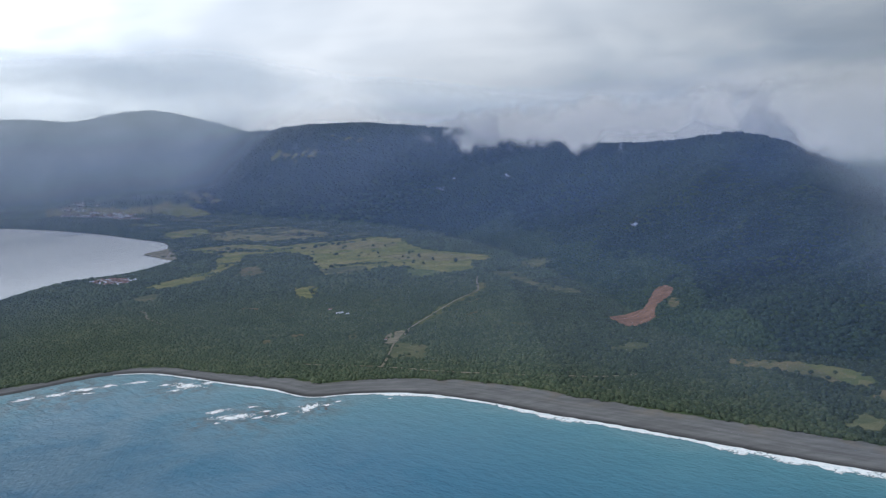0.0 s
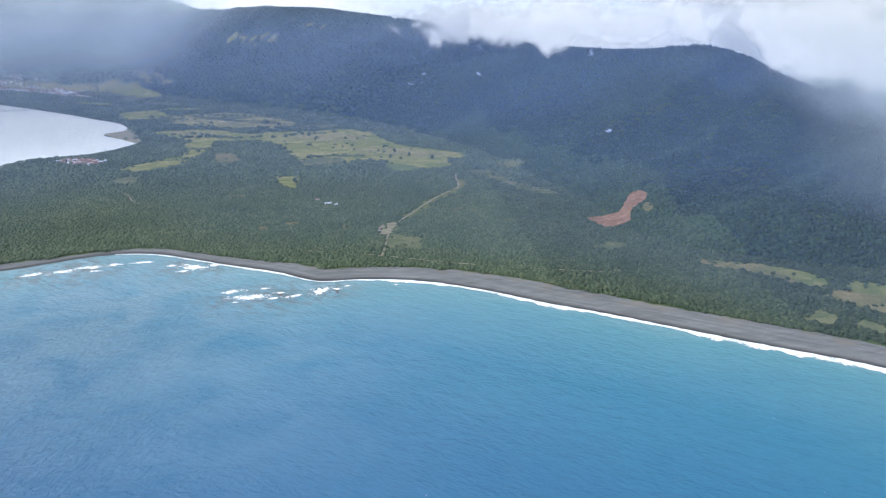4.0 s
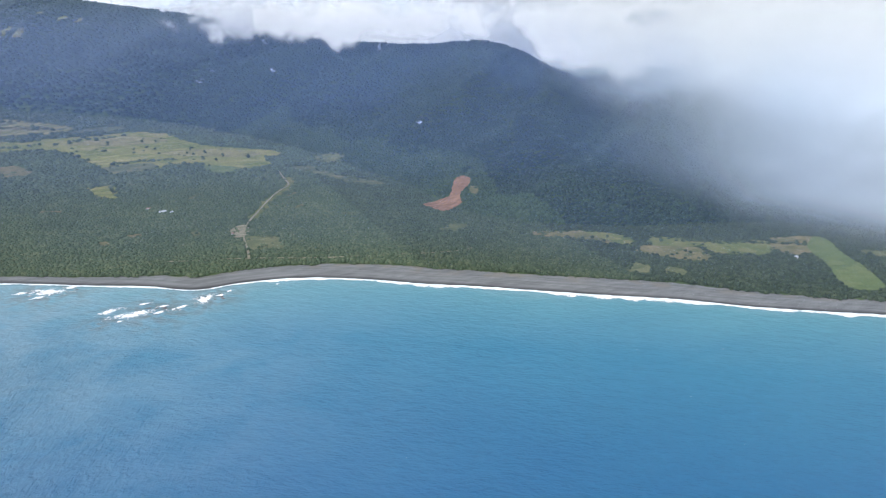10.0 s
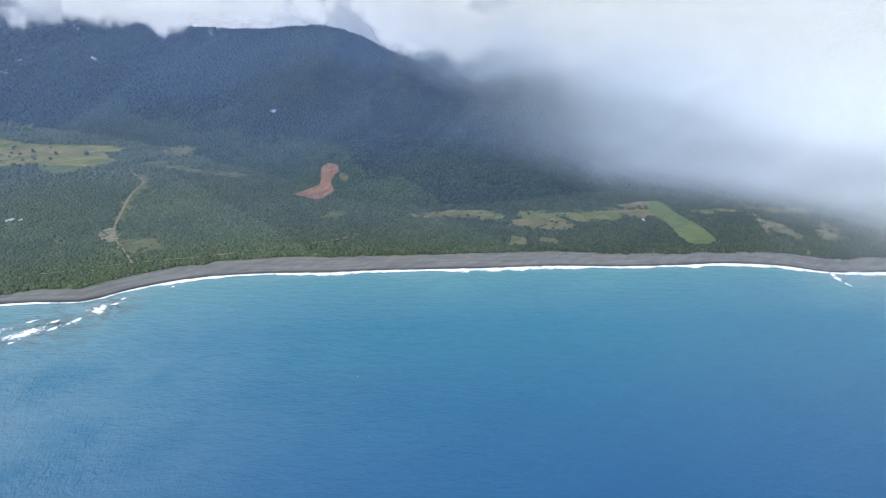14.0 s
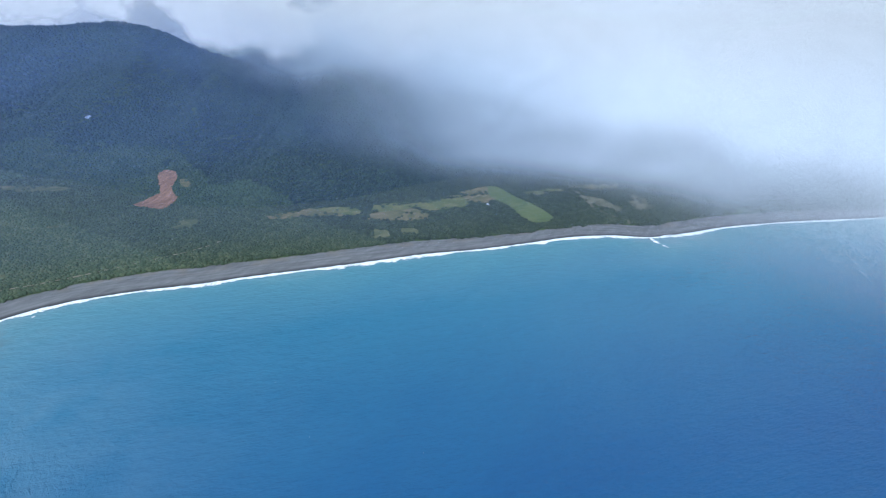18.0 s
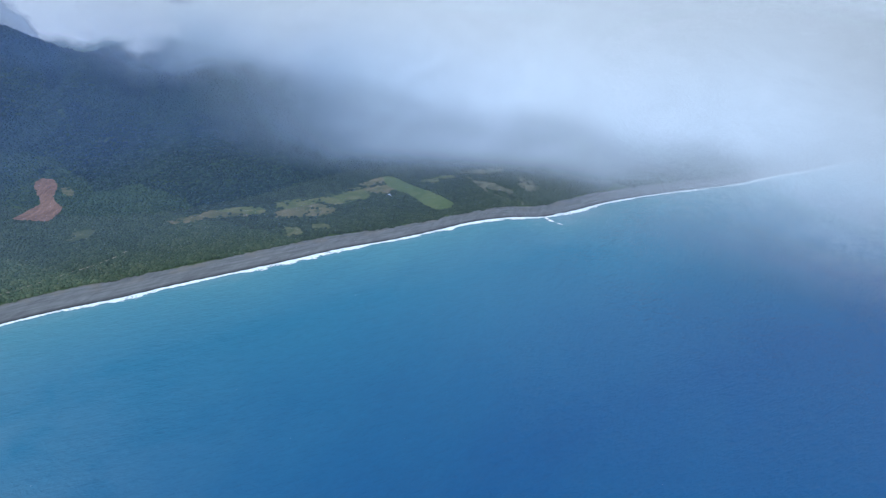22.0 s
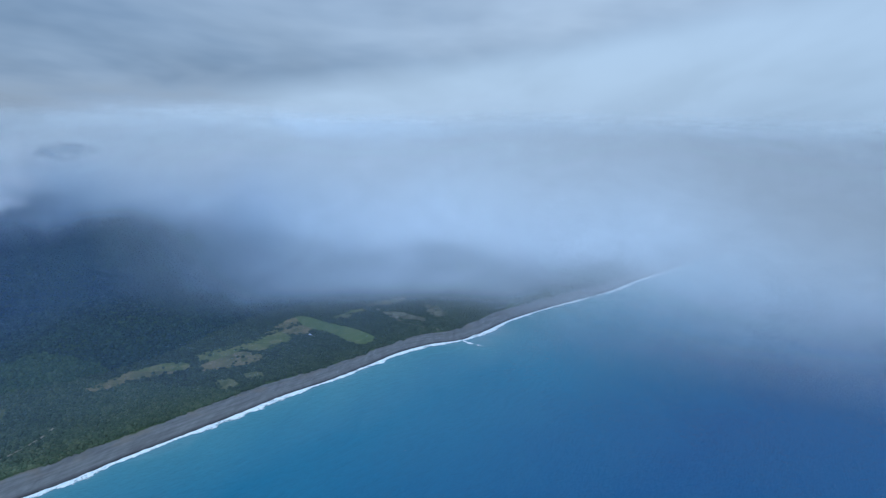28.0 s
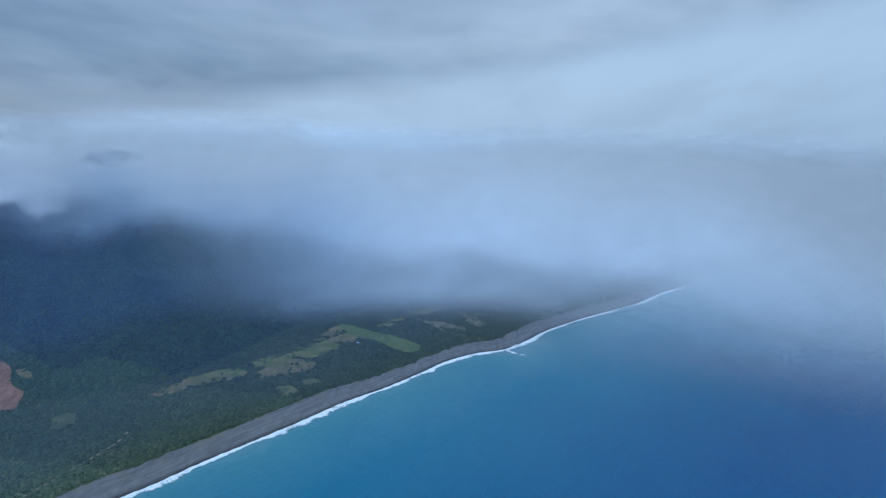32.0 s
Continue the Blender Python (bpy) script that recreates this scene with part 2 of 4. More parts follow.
def mat_sea():
    n = Nodes("sea_water")
    shoal = n.layer("shoal")                      # 0 at the shore, 1 in deep water
    bay = n.layer("bay")                          # 1 in the sheltered bay, painted pale for the bright sky it mirrors
    wide = n.noise(0.0035, 4, 0.5)
    lanes = n.noise(0.006, 4, 0.55, n.place((0.5, 2.4, 1.0), -32), 0.6)
    mixed = n.math("ADD", shoal, n.math("MULTIPLY", n.math("SUBTRACT", n.math("ADD", wide, n.math("MULTIPLY", lanes, 0.5)), 0.75), 0.2))
    colour = n.ramp(mixed, (0.0, (0.13, 0.255, 0.285)), (0.10, (0.078, 0.214, 0.262)), (0.40, (0.030, 0.146, 0.234)), (1.0, (0.012, 0.075, 0.184)))
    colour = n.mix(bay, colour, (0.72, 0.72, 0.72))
    milk_glare = n.math("MULTIPLY", n.layer("milk_glare"), n.span(n.noise(0.012, 5, 0.55, None, 0.5), 0.1, 0.7))
    colour = n.mix(milk_glare, colour, (0.185, 0.265, 0.31))
    shelf = n.math("MULTIPLY", n.layer("shelf"), n.span(n.noise(0.05, 6, 0.65, None, 0.6), 0.40, 0.60))
    colour = n.mix(shelf, colour, (0.098, 0.120, 0.118))      # brown reef flats under shallow water
    west = n.layer("west")                        # crests swing round from the beach's line to the open bay's
    swell = n.mix(west, n.noise(1.0, 3, 0.5, n.along(24, 11, -36)), n.noise(1.0, 3, 0.55, n.along(17, 9, 58), 0.8))
    chop = n.mix(west, n.noise(1.0, 4, 0.6, n.along(8, 4.0, -33)), n.noise(1.0, 4, 0.6, n.along(8, 4.2, 62), 0.6))
    rough = n.span(n.noise(0.0045, 4, 0.55, n.place((0.6, 1.5, 1.0)), 0.8), 0.36, 0.64, 0.75, 1.12)
    rough = n.math("MULTIPLY", rough, n.span(west, 0.0, 1.0, 1.0, 1.15))
    h = n.math("ADD", n.math("MULTIPLY", swell, n.span(west, 0.0, 1.0, 0.8, 1.5)), n.math("MULTIPLY", chop, n.span(west, 0.0, 1.0, 0.6, 0.85)))
    h = n.math("MULTIPLY", n.math("MULTIPLY", h, rough), n.span(bay, 0.0, 1.0, 1.0, 0.2))
    ripple = n.math("ADD", n.math("MULTIPLY", chop, 0.6), n.math("MULTIPLY", swell, 0.4))
    # lighter and darker facets painted along the ripples, like uneven sky reflection
    colour = n.mix(1.0, colour, n.span(ripple, 0.3, 0.7, 0.925, 1.075, False), "MULTIPLY")
    caps = n.span(n.noise(0.075, 5, 0.62, n.place((1.0, 1.8, 1.0), 60)), 0.735, 0.765)
    colour = n.mix(n.math("MULTIPLY", caps, n.span(shoal, 0.15, 0.5)), colour, (0.75, 0.80, 0.83))
    return n.finish(colour, 0.2, n.bump(h, 0.9, 2.8), 0.5, 1.333)


def mat_ground():
    n = Nodes("ground_soil")
    base = n.ramp(n.noise(0.02, 6, 0.6), (0.35, (0.030, 0.055, 0.022)), (0.62, (0.060, 0.085, 0.034)))
    fine = n.noise(0.25, 4, 0.6)
    green = n.mix(n.math("MULTIPLY", fine, 0.5), base, (0.075, 0.10, 0.045))
    sand_n = n.noise(0.03, 6, 0.62, n.place((1, 3.2, 1), 35))
    sand = n.ramp(sand_n, (0.34, (0.120, 0.121, 0.124)), (0.66, (0.165, 0.165, 0.166)))
    wet = n.span(n.layer("shore"), 3.0, 13.0, 0.38, 1.0)
    sand = n.mix(1.0, sand, wet, "MULTIPLY")
    place = n.add("ShaderNodeSeparateXYZ")
    n.link(n.place(), place.inputs[0])
    berm = n.add("ShaderNodeCombineXYZ")                       # old swash lines that follow the water's edge
    n.link(n.math("MULTIPLY", n.layer("shore"), 0.16), berm.inputs[0])
    n.link(n.math("MULTIPLY", n.math("SUBTRACT", place.outputs[0], place.outputs[1]), 0.008), berm.inputs[1])
    line = n.noise(1.0, 4, 0.6, berm.outputs[0])
    sand = n.mix(1.0, sand, n.span(line, 0.34, 0.66, 0.84, 1.12), "MULTIPLY")
    sand = n.mix(n.math("MULTIPLY", n.span(n.layer("shore"), 26, 50), n.span(n.noise(0.022, 5, 0.6), 0.46, 0.66, 0.0, 0.6)), sand, (0.165, 0.140, 0.112))
    edge = n.math("ADD", n.layer("beach"), n.math("MULTIPLY", n.math("SUBTRACT", n.noise(0.05, 5, 0.65), 0.5), 0.7))
    colour = n.mix(n.span(edge, 0.42, 0.58), green, sand)
    return n.finish(colour, 0.95, n.bump(fine, 0.5, 1.0), 0.2)


def mat_canopy(name, dark, light, tint):
    n = Nodes(name)
    patch = n.noise(0.006, 5, 0.6)
    grove = n.noise(0.035, 4, 0.6)
    tone = n.math("ADD", n.math("MULTIPLY", n.island(), 0.40), n.math("ADD", n.math("MULTIPLY", patch, 0.50), n.math("MULTIPLY", grove, 0.34)))
    colour = n.ramp(tone, (0.22, dark), (0.62, light), (0.98, tint))
    leaf = n.noise(0.9, 3, 0.7)
    colour = n.mix(n.span(leaf, 0.3, 0.7, 0.0, 0.5), colour, n.mix(0.7, colour, (0.010, 0.018, 0.011)))
    return n.finish(colour, 0.75, n.bump(leaf, 0.7, 1.0), 0.25)


def mat_field(name, a, b, c, turn=20.0, plot=52.0):
    n = Nodes(name)
    where = n.place((1 / plot, 1 / (plot * 0.55), 1), turn)
    cells = n.add("ShaderNodeTexVoronoi")
    cells.inputs["Scale"].default_value = 1.0
    cells.inputs["Randomness"].default_value = 0.55
    n.link(where, cells.inputs["Vector"])
    soft = n.noise(0.018, 5, 0.62)
    rows = n.noise(1.0, 4, 0.6, n.place((0.007, 0.075, 1), turn))
    tone = n.math("ADD", n.math("MULTIPLY", cells.outputs["Color"], 0.40), n.math("ADD", n.math("MULTIPLY", soft, 0.40), n.math("MULTIPLY", rows, 0.36)))
    colour = n.ramp(tone, (0.32, a), (0.55, b), (0.80, c))
    tuft = n.noise(0.35, 4, 0.65)
    colour = n.mix(n.span(tuft, 0.52, 0.72, 0.0, 0.6), colour, (0.045, 0.075, 0.03))
    return n.finish(colour, 0.95, n.bump(tuft, 0.6, 0.8), 0.2)


def mat_earth(name, a, b, grain=0.06):
    n = Nodes(name)
    v = n.noise(grain, 6, 0.65, n.place((1, 2.2, 1), 60))
    colour = n.ramp(v, (0.36, a), (0.64, b))
    return n.finish(colour, 0.95, n.bump(v, 0.7, 1.5), 0.15)


def mat_foam():
    n = Nodes("sea_foam")
    v = n.noise(0.16, 6, 0.68)
    colour = n.ramp(v, (0.30, (0.55, 0.66, 0.70)), (0.52, (0.86, 0.88, 0.88)))
    p = n.add("ShaderNodeBsdfDiffuse")
    n.link(colour, p.inputs["Color"])
    gap = n.add("ShaderNodeBsdfTransparent")
    torn = n.math("ADD", n.math("MULTIPLY", n.noise(0.10, 8, 0.7, None, 1.0), 0.65), n.math("MULTIPLY", n.noise(0.42, 5, 0.7), 0.35))
    cover = n.span(n.math("ADD", n.layer("cover"), n.math("MULTIPLY", n.math("SUBTRACT", torn, 0.5), 5.6)), 0.25, 1.05, 0.0, 0.95)
    m = n.add("ShaderNodeMixShader")
    n.link(cover, m.inputs[0])
    n.link(gap.outputs[0], m.inputs[1])
    n.link(p.outputs[0], m.inputs[2])
    n.link(m.outputs[0], n.out.inputs[0])
    return n.mat


def mat_cloud(name, colour, scale, torn, stretch=(1, 1, 1.8), detail=3.5):
    """Water droplets: a sheet that scatters light both ways, and lets it pass where it is thin."""
    n = Nodes(name)
    d = n.add("ShaderNodeBsdfDiffuse")
    shade = n.span(n.noise(scale * 0.5, 4, 0.55, n.place((1, 1, 2.2))), 0.3, 0.7, 0.88, 1.0)
    n.link(n.mix(1.0, colour, shade, "MULTIPLY"), d.inputs["Color"])
    b = n.add("ShaderNodeBsdfTranslucent")
    b.inputs["Color"].default_value = (*colour, 1)
    up = n.add("ShaderNodeCombineXYZ")
    up.inputs[0].default_value, up.inputs[1].default_value, up.inputs[2].default_value = -0.45, -0.25, 0.86
    n.link(up.outputs[0], d.inputs["Normal"])
    lit = n.add("ShaderNodeMixShader")
    lit.inputs[0].default_value = 0.10
    n.link(d.outputs[0], lit.inputs[1])
    n.link(b.outputs[0], lit.inputs[2])
    gap = n.add("ShaderNodeBsdfTransparent")
    v = n.noise(scale, detail, 0.52, n.place(stretch), 0.5)
    cover = n.span(n.math("ADD", n.layer("cover"), n.math("MULTIPLY", n.math("SUBTRACT", v, 0.5), torn)), -0.1, 1.1)
    grain = n.span(n.noise(1.4, 1, 0.5), 0.25, 0.75, -0.5, 0.5, False)
    spare = n.math("MULTIPLY", cover, n.math("SUBTRACT", 1.0, cover))
    cover = n.math("ADD", cover, n.math("MULTIPLY", n.math("MULTIPLY", spare, 2.0), grain), True)
    m = n.add("ShaderNodeMixShader")
    n.link(cover, m.inputs[0])
    n.link(gap.outputs[0], m.inputs[1])
    n.link(lit.outputs[0], m.inputs[2])
    n.link(m.outputs[0], n.out.inputs[0])
    return n.mat


def mat_mist(haze, pale, fog, shaded_mist, cloud):
    """Fine droplets in the air: blue haze, mist with shade painted in and white cloud by the layers that the sheet
    carries.
    """
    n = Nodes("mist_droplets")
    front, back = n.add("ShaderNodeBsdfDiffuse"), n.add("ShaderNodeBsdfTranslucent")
    wet = n.mix(n.layer("shaded_mist"), n.mix(n.layer("mist"), n.mix(n.layer("far"), haze, pale), fog), shaded_mist)
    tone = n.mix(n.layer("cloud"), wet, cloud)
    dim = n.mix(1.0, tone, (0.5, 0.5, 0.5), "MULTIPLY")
    for lobe, sign, shade in ((front, 1, tone), (back, -1, dim)):       # light from before and, weaker, from behind the sheet
        up = n.add("ShaderNodeCombineXYZ")
        up.inputs[0].default_value, up.inputs[1].default_value, up.inputs[2].default_value = -0.45 * sign, -0.25 * sign, 0.86 * sign
        n.link(up.outputs[0], lobe.inputs["Normal"])
        n.link(shade, lobe.inputs["Color"])
    both = n.add("ShaderNodeAddShader")
    n.link(front.outputs[0], both.inputs[0])
    n.link(back.outputs[0], both.inputs[1])
    gap = n.add("ShaderNodeBsdfTransparent")
    wisp = n.math("MULTIPLY", n.math("SUBTRACT", n.noise(0.0045, 4, 0.5, n.place((1, 1, 2.0)), 0.5), 0.5), n.span(n.layer("mist"), 0.0, 1.0, 0.6, 0.65))
    grain = n.span(n.noise(1.4, 1, 0.5), 0.25, 0.75, -0.5, 0.5, False)        # single veils of drops, finer than the eye can part
    cover = n.math("MULTIPLY", n.layer("cover"), n.math("ADD", wisp, 1.0), True)
    spare = n.math("MULTIPLY", cover, n.math("SUBTRACT", 1.0, cover))
    cover = n.math("ADD", cover, n.math("MULTIPLY", n.math("MULTIPLY", spare, 2.0), grain), True)
    m = n.add("ShaderNodeMixShader")
    n.link(cover, m.inputs[0])
    n.link(gap.outputs[0], m.inputs[1])
    n.link(both.outputs[0], m.inputs[2])
    n.link(m.outputs[0], n.out.inputs[0])
    return n.mat


def mat_plain(name, a, b, rough=0.8, scale=0.8):
    n = Nodes(name)
    v = n.noise(scale, 5, 0.6)
    return n.finish(n.ramp(v, (0.3, a), (0.7, b)), rough, n.bump(v, 0.3, 0.2))


SEA, GROUND, FOAM = mat_sea(), mat_ground(), mat_foam()
LOW_LEAF = mat_canopy("lowland_leaves", (0.034, 0.055, 0.032), (0.068, 0.098, 0.052), (0.132, 0.152, 0.080))
# two darker copies of the lowland leaves, with the east's cloud shade painted in
SHORE_LEAF_SHADED = mat_canopy("shaded_shore_leaves", (0.019, 0.033, 0.021), (0.038, 0.057, 0.032), (0.080, 0.097, 0.052))
EAST_LEAF_SHADED = mat_canopy("shaded_scrub_leaves", (0.025, 0.042, 0.025), (0.052, 0.076, 0.041), (0.104, 0.122, 0.064))
# dark rainforest green, deepened further to paint the cloud shade on the range
HILL_LEAF_SHADED = mat_canopy("shaded_hill_leaves", (0.010, 0.022, 0.018), (0.020, 0.040, 0.029), (0.042, 0.072, 0.042))
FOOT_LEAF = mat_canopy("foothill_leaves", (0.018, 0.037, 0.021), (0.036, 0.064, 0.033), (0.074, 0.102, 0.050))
PASTURE = mat_field("pasture_grass", (0.090, 0.116, 0.036), (0.158, 0.162, 0.048), (0.232, 0.200, 0.080))
GREEN = mat_field("green_crop", (0.070, 0.098, 0.042), (0.092, 0.120, 0.048), (0.120, 0.136, 0.060), -20, 40)
TAN = mat_field("dry_stubble", (0.070, 0.084, 0.040), (0.118, 0.112, 0.056), (0.172, 0.140, 0.080), 10, 22)
DULL = mat_field("dull_grass", (0.062, 0.080, 0.042), (0.096, 0.108, 0.056), (0.140, 0.136, 0.074), -15, 36)
STRAW = mat_field("pale_straw", (0.098, 0.108, 0.044), (0.172, 0.158, 0.066), (0.240, 0.205, 0.100), 35, 40)
CLAY = mat_earth("red_clay", (0.138, 0.079, 0.051), (0.226, 0.137, 0.092))
TRACK = mat_earth("pale_track", (0.150, 0.138, 0.092), (0.245, 0.220, 0.158))
GRAVEL = mat_earth("river_gravel", (0.070, 0.080, 0.052), (0.155, 0.148, 0.105), 0.03)
OLIVE = mat_field("olive_grass", (0.068, 0.092, 0.038), (0.106, 0.120, 0.048), (0.156, 0.142, 0.068), -25, 34)
WHITE = mat_plain("pale_wall", (0.36, 0.34, 0.32), (0.55, 0.53, 0.50))
RUST = mat_plain("rusted_roof", (0.17, 0.10, 0.075), (0.28, 0.18, 0.14))
ZINC = mat_plain("zinc_roof", (0.32, 0.33, 0.34), (0.52, 0.52, 0.52), 0.45)
BARK = mat_plain("bark", (0.05, 0.038, 0.028), (0.11, 0.085, 0.06))
STONE = mat_plain("dark_reef_rock", (0.022, 0.024, 0.024), (0.06, 0.06, 0.055), 0.6, 0.3)
CONCRETE = mat_plain("concrete", (0.30, 0.30, 0.29), (0.45, 0.45, 0.43))


# ---------------------------------------------------------------- plan of the land
BAY = [(-3400, 3950), (-2700, 3620), (-2124, 3410), (-1729, 3180), (-1417, 2945), (-1160, 2715), (-1025, 2590), (-960, 2450), (-1005, 2360), (-925, 2270),
       (-838, 2178), (-886, 2047), (-941, 1985), (-1037, 1950), (-1091, 1853), (-1150, 1690), (-1330, 1450), (-1300, 1180), (-1000, 1000)]
COAST = [(-840, 1005), (-702, 1052), (-612, 1101), (-557, 1120), (-491, 1115), (-426, 1086), (-354, 1048), (-278, 1012), (-215, 970), (-154, 971), (-106, 967),
         (-41, 950), (39, 908), (113, 856), (188, 812), (259, 764), (341, 710), (437, 650), (516, 587), (607, 527), (690, 475), (751, 414),
         (786, 353), (859, 299), (960, 238), (1085, 135), (1164, 60), (1280, -50), (1425, -152), (1561, -268), (1773, -425), (2037, -700), (2500, -1150), (3200, -1900), (4300, -3000)]
FOOT = [(3900, -1900), (2900, -900), (2200, -250), (1700, 130), (1330, 400), (1120, 560), (1000, 680), (870, 800), (760, 850), (600, 905), (430, 1010), (335, 1150), (305, 1350),
        (225, 1610), (140, 1850), (10, 2130), (-100, 2330), (-400, 2680), (-700, 2950), (-1050, 3300), (-1500, 3560), (-2100, 3760), (-2700, 3900), (-3600, 4200)]
RIDGE = [(4300, -1000, 110), (3000, 100, 110), (2200, 700, 120), (1650, 1150, 140), (1290, 1690, 222), (1055, 1800, 192), (923, 1900, 262), (804, 2012, 296), (709, 2150, 274),
         (592, 2380, 268), (443, 2600, 272), (266, 2800, 310), (-34, 3050, 352), (-341, 3350, 388), (-651, 3650, 396), (-979, 3980, 382), (-1300, 4450, 440),
         (-1700, 4640, 540), (-1926, 4540, 552), (-2187, 4390, 512), (-2526, 4300, 545), (-3300, 4500, 520)]


def spline(points, step):
    """A smooth line through the points, cut into even steps."""
    p = np.array(points, float)
    p = np.vstack([2 * p[0] - p[1], p, 2 * p[-1] - p[-2]])
    out = []
    for a, b, c, d in zip(p, p[1:], p[2:], p[3:]):
        k = max(2, int(np.linalg.norm((c - b)[:2]) / step))
        u = (np.arange(k) / k)[:, None]
        out.append(0.5 * (2 * b + (c - a) * u + (2 * a - 5 * b + 4 * c - d) * u ** 2 + (3 * b - a - 3 * c + d) * u ** 3))
    return np.vstack(out + [p[-2:-1]])


def nearest(line, xy):
    """Distance to a line, side (+1: to its left) and what it carries there."""
    best = np.full(len(xy), 1e18)
    side = np.zeros(len(xy))
    carried = np.zeros(len(xy))
    for a, b in zip(line, line[1:]):
        d = b[:2] - a[:2]
        u = np.clip(((xy - a[:2]) @ d) / (d @ d), 0, 1)
        off = xy - a[:2] - u[:, None] * d
        dist = (off ** 2).sum(1)
        closer = dist < best
        best[closer] = dist[closer]
        side[closer] = np.sign(d[0] * (xy[closer, 1] - a[1]) - d[1] * (xy[closer, 0] - a[0]))
        if len(a) > 2:
            carried[closer] = (a[2] + u * (b[2] - a[2]))[closer]
    return np.sqrt(best), side, carried


def inside(poly, xy):
    x, y = xy[:, 0], xy[:, 1]
    hit = np.zeros(len(xy), bool)
    for (x0, y0), (x1, y1) in zip(poly, np.roll(poly, -1, 0)):
        cross = (y0 > y) != (y1 > y)
        with np.errstate(divide="ignore", invalid="ignore"):
            hit ^= cross & (x < (x1 - x0) * (y - y0) / (y1 - y0) + x0)
    return hit


def value_noise(x, y, seed):
    xi, yi = np.floor(x).astype(np.int64), np.floor(y).astype(np.int64)
    u, v = x - xi, y - yi
    u, v = u * u * (3 - 2 * u), v * v * (3 - 2 * v)

    def r(a, b):
        h = (a * 374761393 + b * 668265263 + seed * 982451653) & 0x7FFFFFFF
        h = ((h ^ (h >> 13)) * 1274126177) & 0x7FFFFFFF
        return ((h ^ (h >> 16)) & 0xFFFF) / 65535.0

    return (r(xi, yi) * (1 - u) + r(xi + 1, yi) * u) * (1 - v) + (r(xi, yi + 1) * (1 - u) + r(xi + 1, yi + 1) * u) * v


def fractal(x, y, size, seed, octaves=4):
    total, amp, norm = 0, 1.0, 0
    for k in range(octaves):
        total = total + amp * value_noise(x / size * 2 ** k + 17.3 * k, y / size * 2 ** k - 9.1 * k, seed + k)
        norm, amp = norm + amp, amp * 0.5
    return total / norm


coast_line = spline(BAY + COAST, 22)
south_line = spline(COAST, 8)
land_poly = np.vstack([coast_line, [(4300, 7000), (-5000, 7000), (-5000, 3950)]])
foot_line = spline(FOOT, 60)
ridge_line = spline(RIDGE, 60)
foot_run = np.concatenate([[0], np.cumsum(np.linalg.norm(np.diff(foot_line, axis=0), axis=1))])


def along_foot(xy):
    """How far along the foot of the hills a place lies, without jumps: spurs and gullies run across it."""
    total, weight = np.zeros(len(xy)), np.zeros(len(xy))
    for (px, py), run in zip(foot_line, foot_run):
        w = 1 / ((xy[:, 0] - px) ** 2 + (xy[:, 1] - py) ** 2 + 14400) ** 2
        total, weight = total + w * run, weight + w
    return total / weight


def height_of(xy):
    """Height of the bare land, metres over the sea, and the way to the shore (minus: out at sea)."""
    x, y = xy[:, 0], xy[:, 1]
    shore, _, _ = nearest(coast_line, xy)
    shore = np.where(inside(land_poly, xy), shore, -shore)
    foot, fside, _ = nearest(foot_line, xy)
    ridge, rside, top = nearest(ridge_line, xy)
    plain = 4.6 * (1 - np.exp(-np.maximum(shore, 0) / 26)) + np.minimum(np.maximum(shore - 30, 0) * 0.013, 14)
    plain = plain + 11 * np.clip((x - 350) / 350, 0, 1) * np.clip((shore - 50) / 110, 0, 1) * np.clip((1400 - x) / 400, 0, 1)
    plain = plain + 10 * np.clip((y - 1480) / 220, 0, 1) * np.clip((x + 900) / 400, 0, 1)
    plain = plain + 2.0 * (fractal(x, y, 160, 5) - 0.5) * np.clip(shore / 150, 0, 1)
    inland = fside < 0
    share = foot / (foot + ridge + 1e-6)
    behind = inland & (rside < 0)
    run = along_foot(xy) + (fractal(x, y, 500, 13, 3) - 0.5) * 320
    far = np.clip((-500 - x) / 900, 0, 1)
    spur = 1 - np.abs(2 * fractal(run, foot * 0.30, 360, 11, 2) - 1) * 2.4
    gully = 1 - np.abs(2 * fractal(run + 40, foot * 0.38, 125, 23, 3) - 1) * 2.4
    bulge = np.clip(share * (1 - share) * 4, 0, 1) * (1 + 1.5 * far)
    rise = (top - plain) * np.power(np.clip(share, 0, 1), 0.80)
    hill = plain + rise + bulge * (spur * 40 + gully * 20 - 14)
    hill = hill + (fractal(x, y, 60, 31, 3) - 0.5) * 14 * np.clip(share * 3, 0, 1)
    back = top * np.clip(1 - ridge / 520, 0.3, 1) + (fractal(x, y, 90, 31, 3) - 0.5) * 12
    z = np.where(behind, back, np.where(inland, np.maximum(hill, plain), plain))
    return np.where(shore < 0, np.maximum(shore * 0.12, -14) - 0.2, z), shore, np.where(inland, foot, -foot)


STEP, X0, X1, Y0, Y1 = 15.0, -3405.0, 4200.0, -2400.0, 5100.0
gx, gy = np.arange(X0, X1 + 1, STEP), np.arange(Y0, Y1 + 1, STEP)
GX, GY = np.meshgrid(gx, gy)
flatxy = np.stack([GX.ravel(), GY.ravel()], 1)
HZ, SHORE, HILL = (v.reshape(GX.shape) for v in height_of(flatxy))


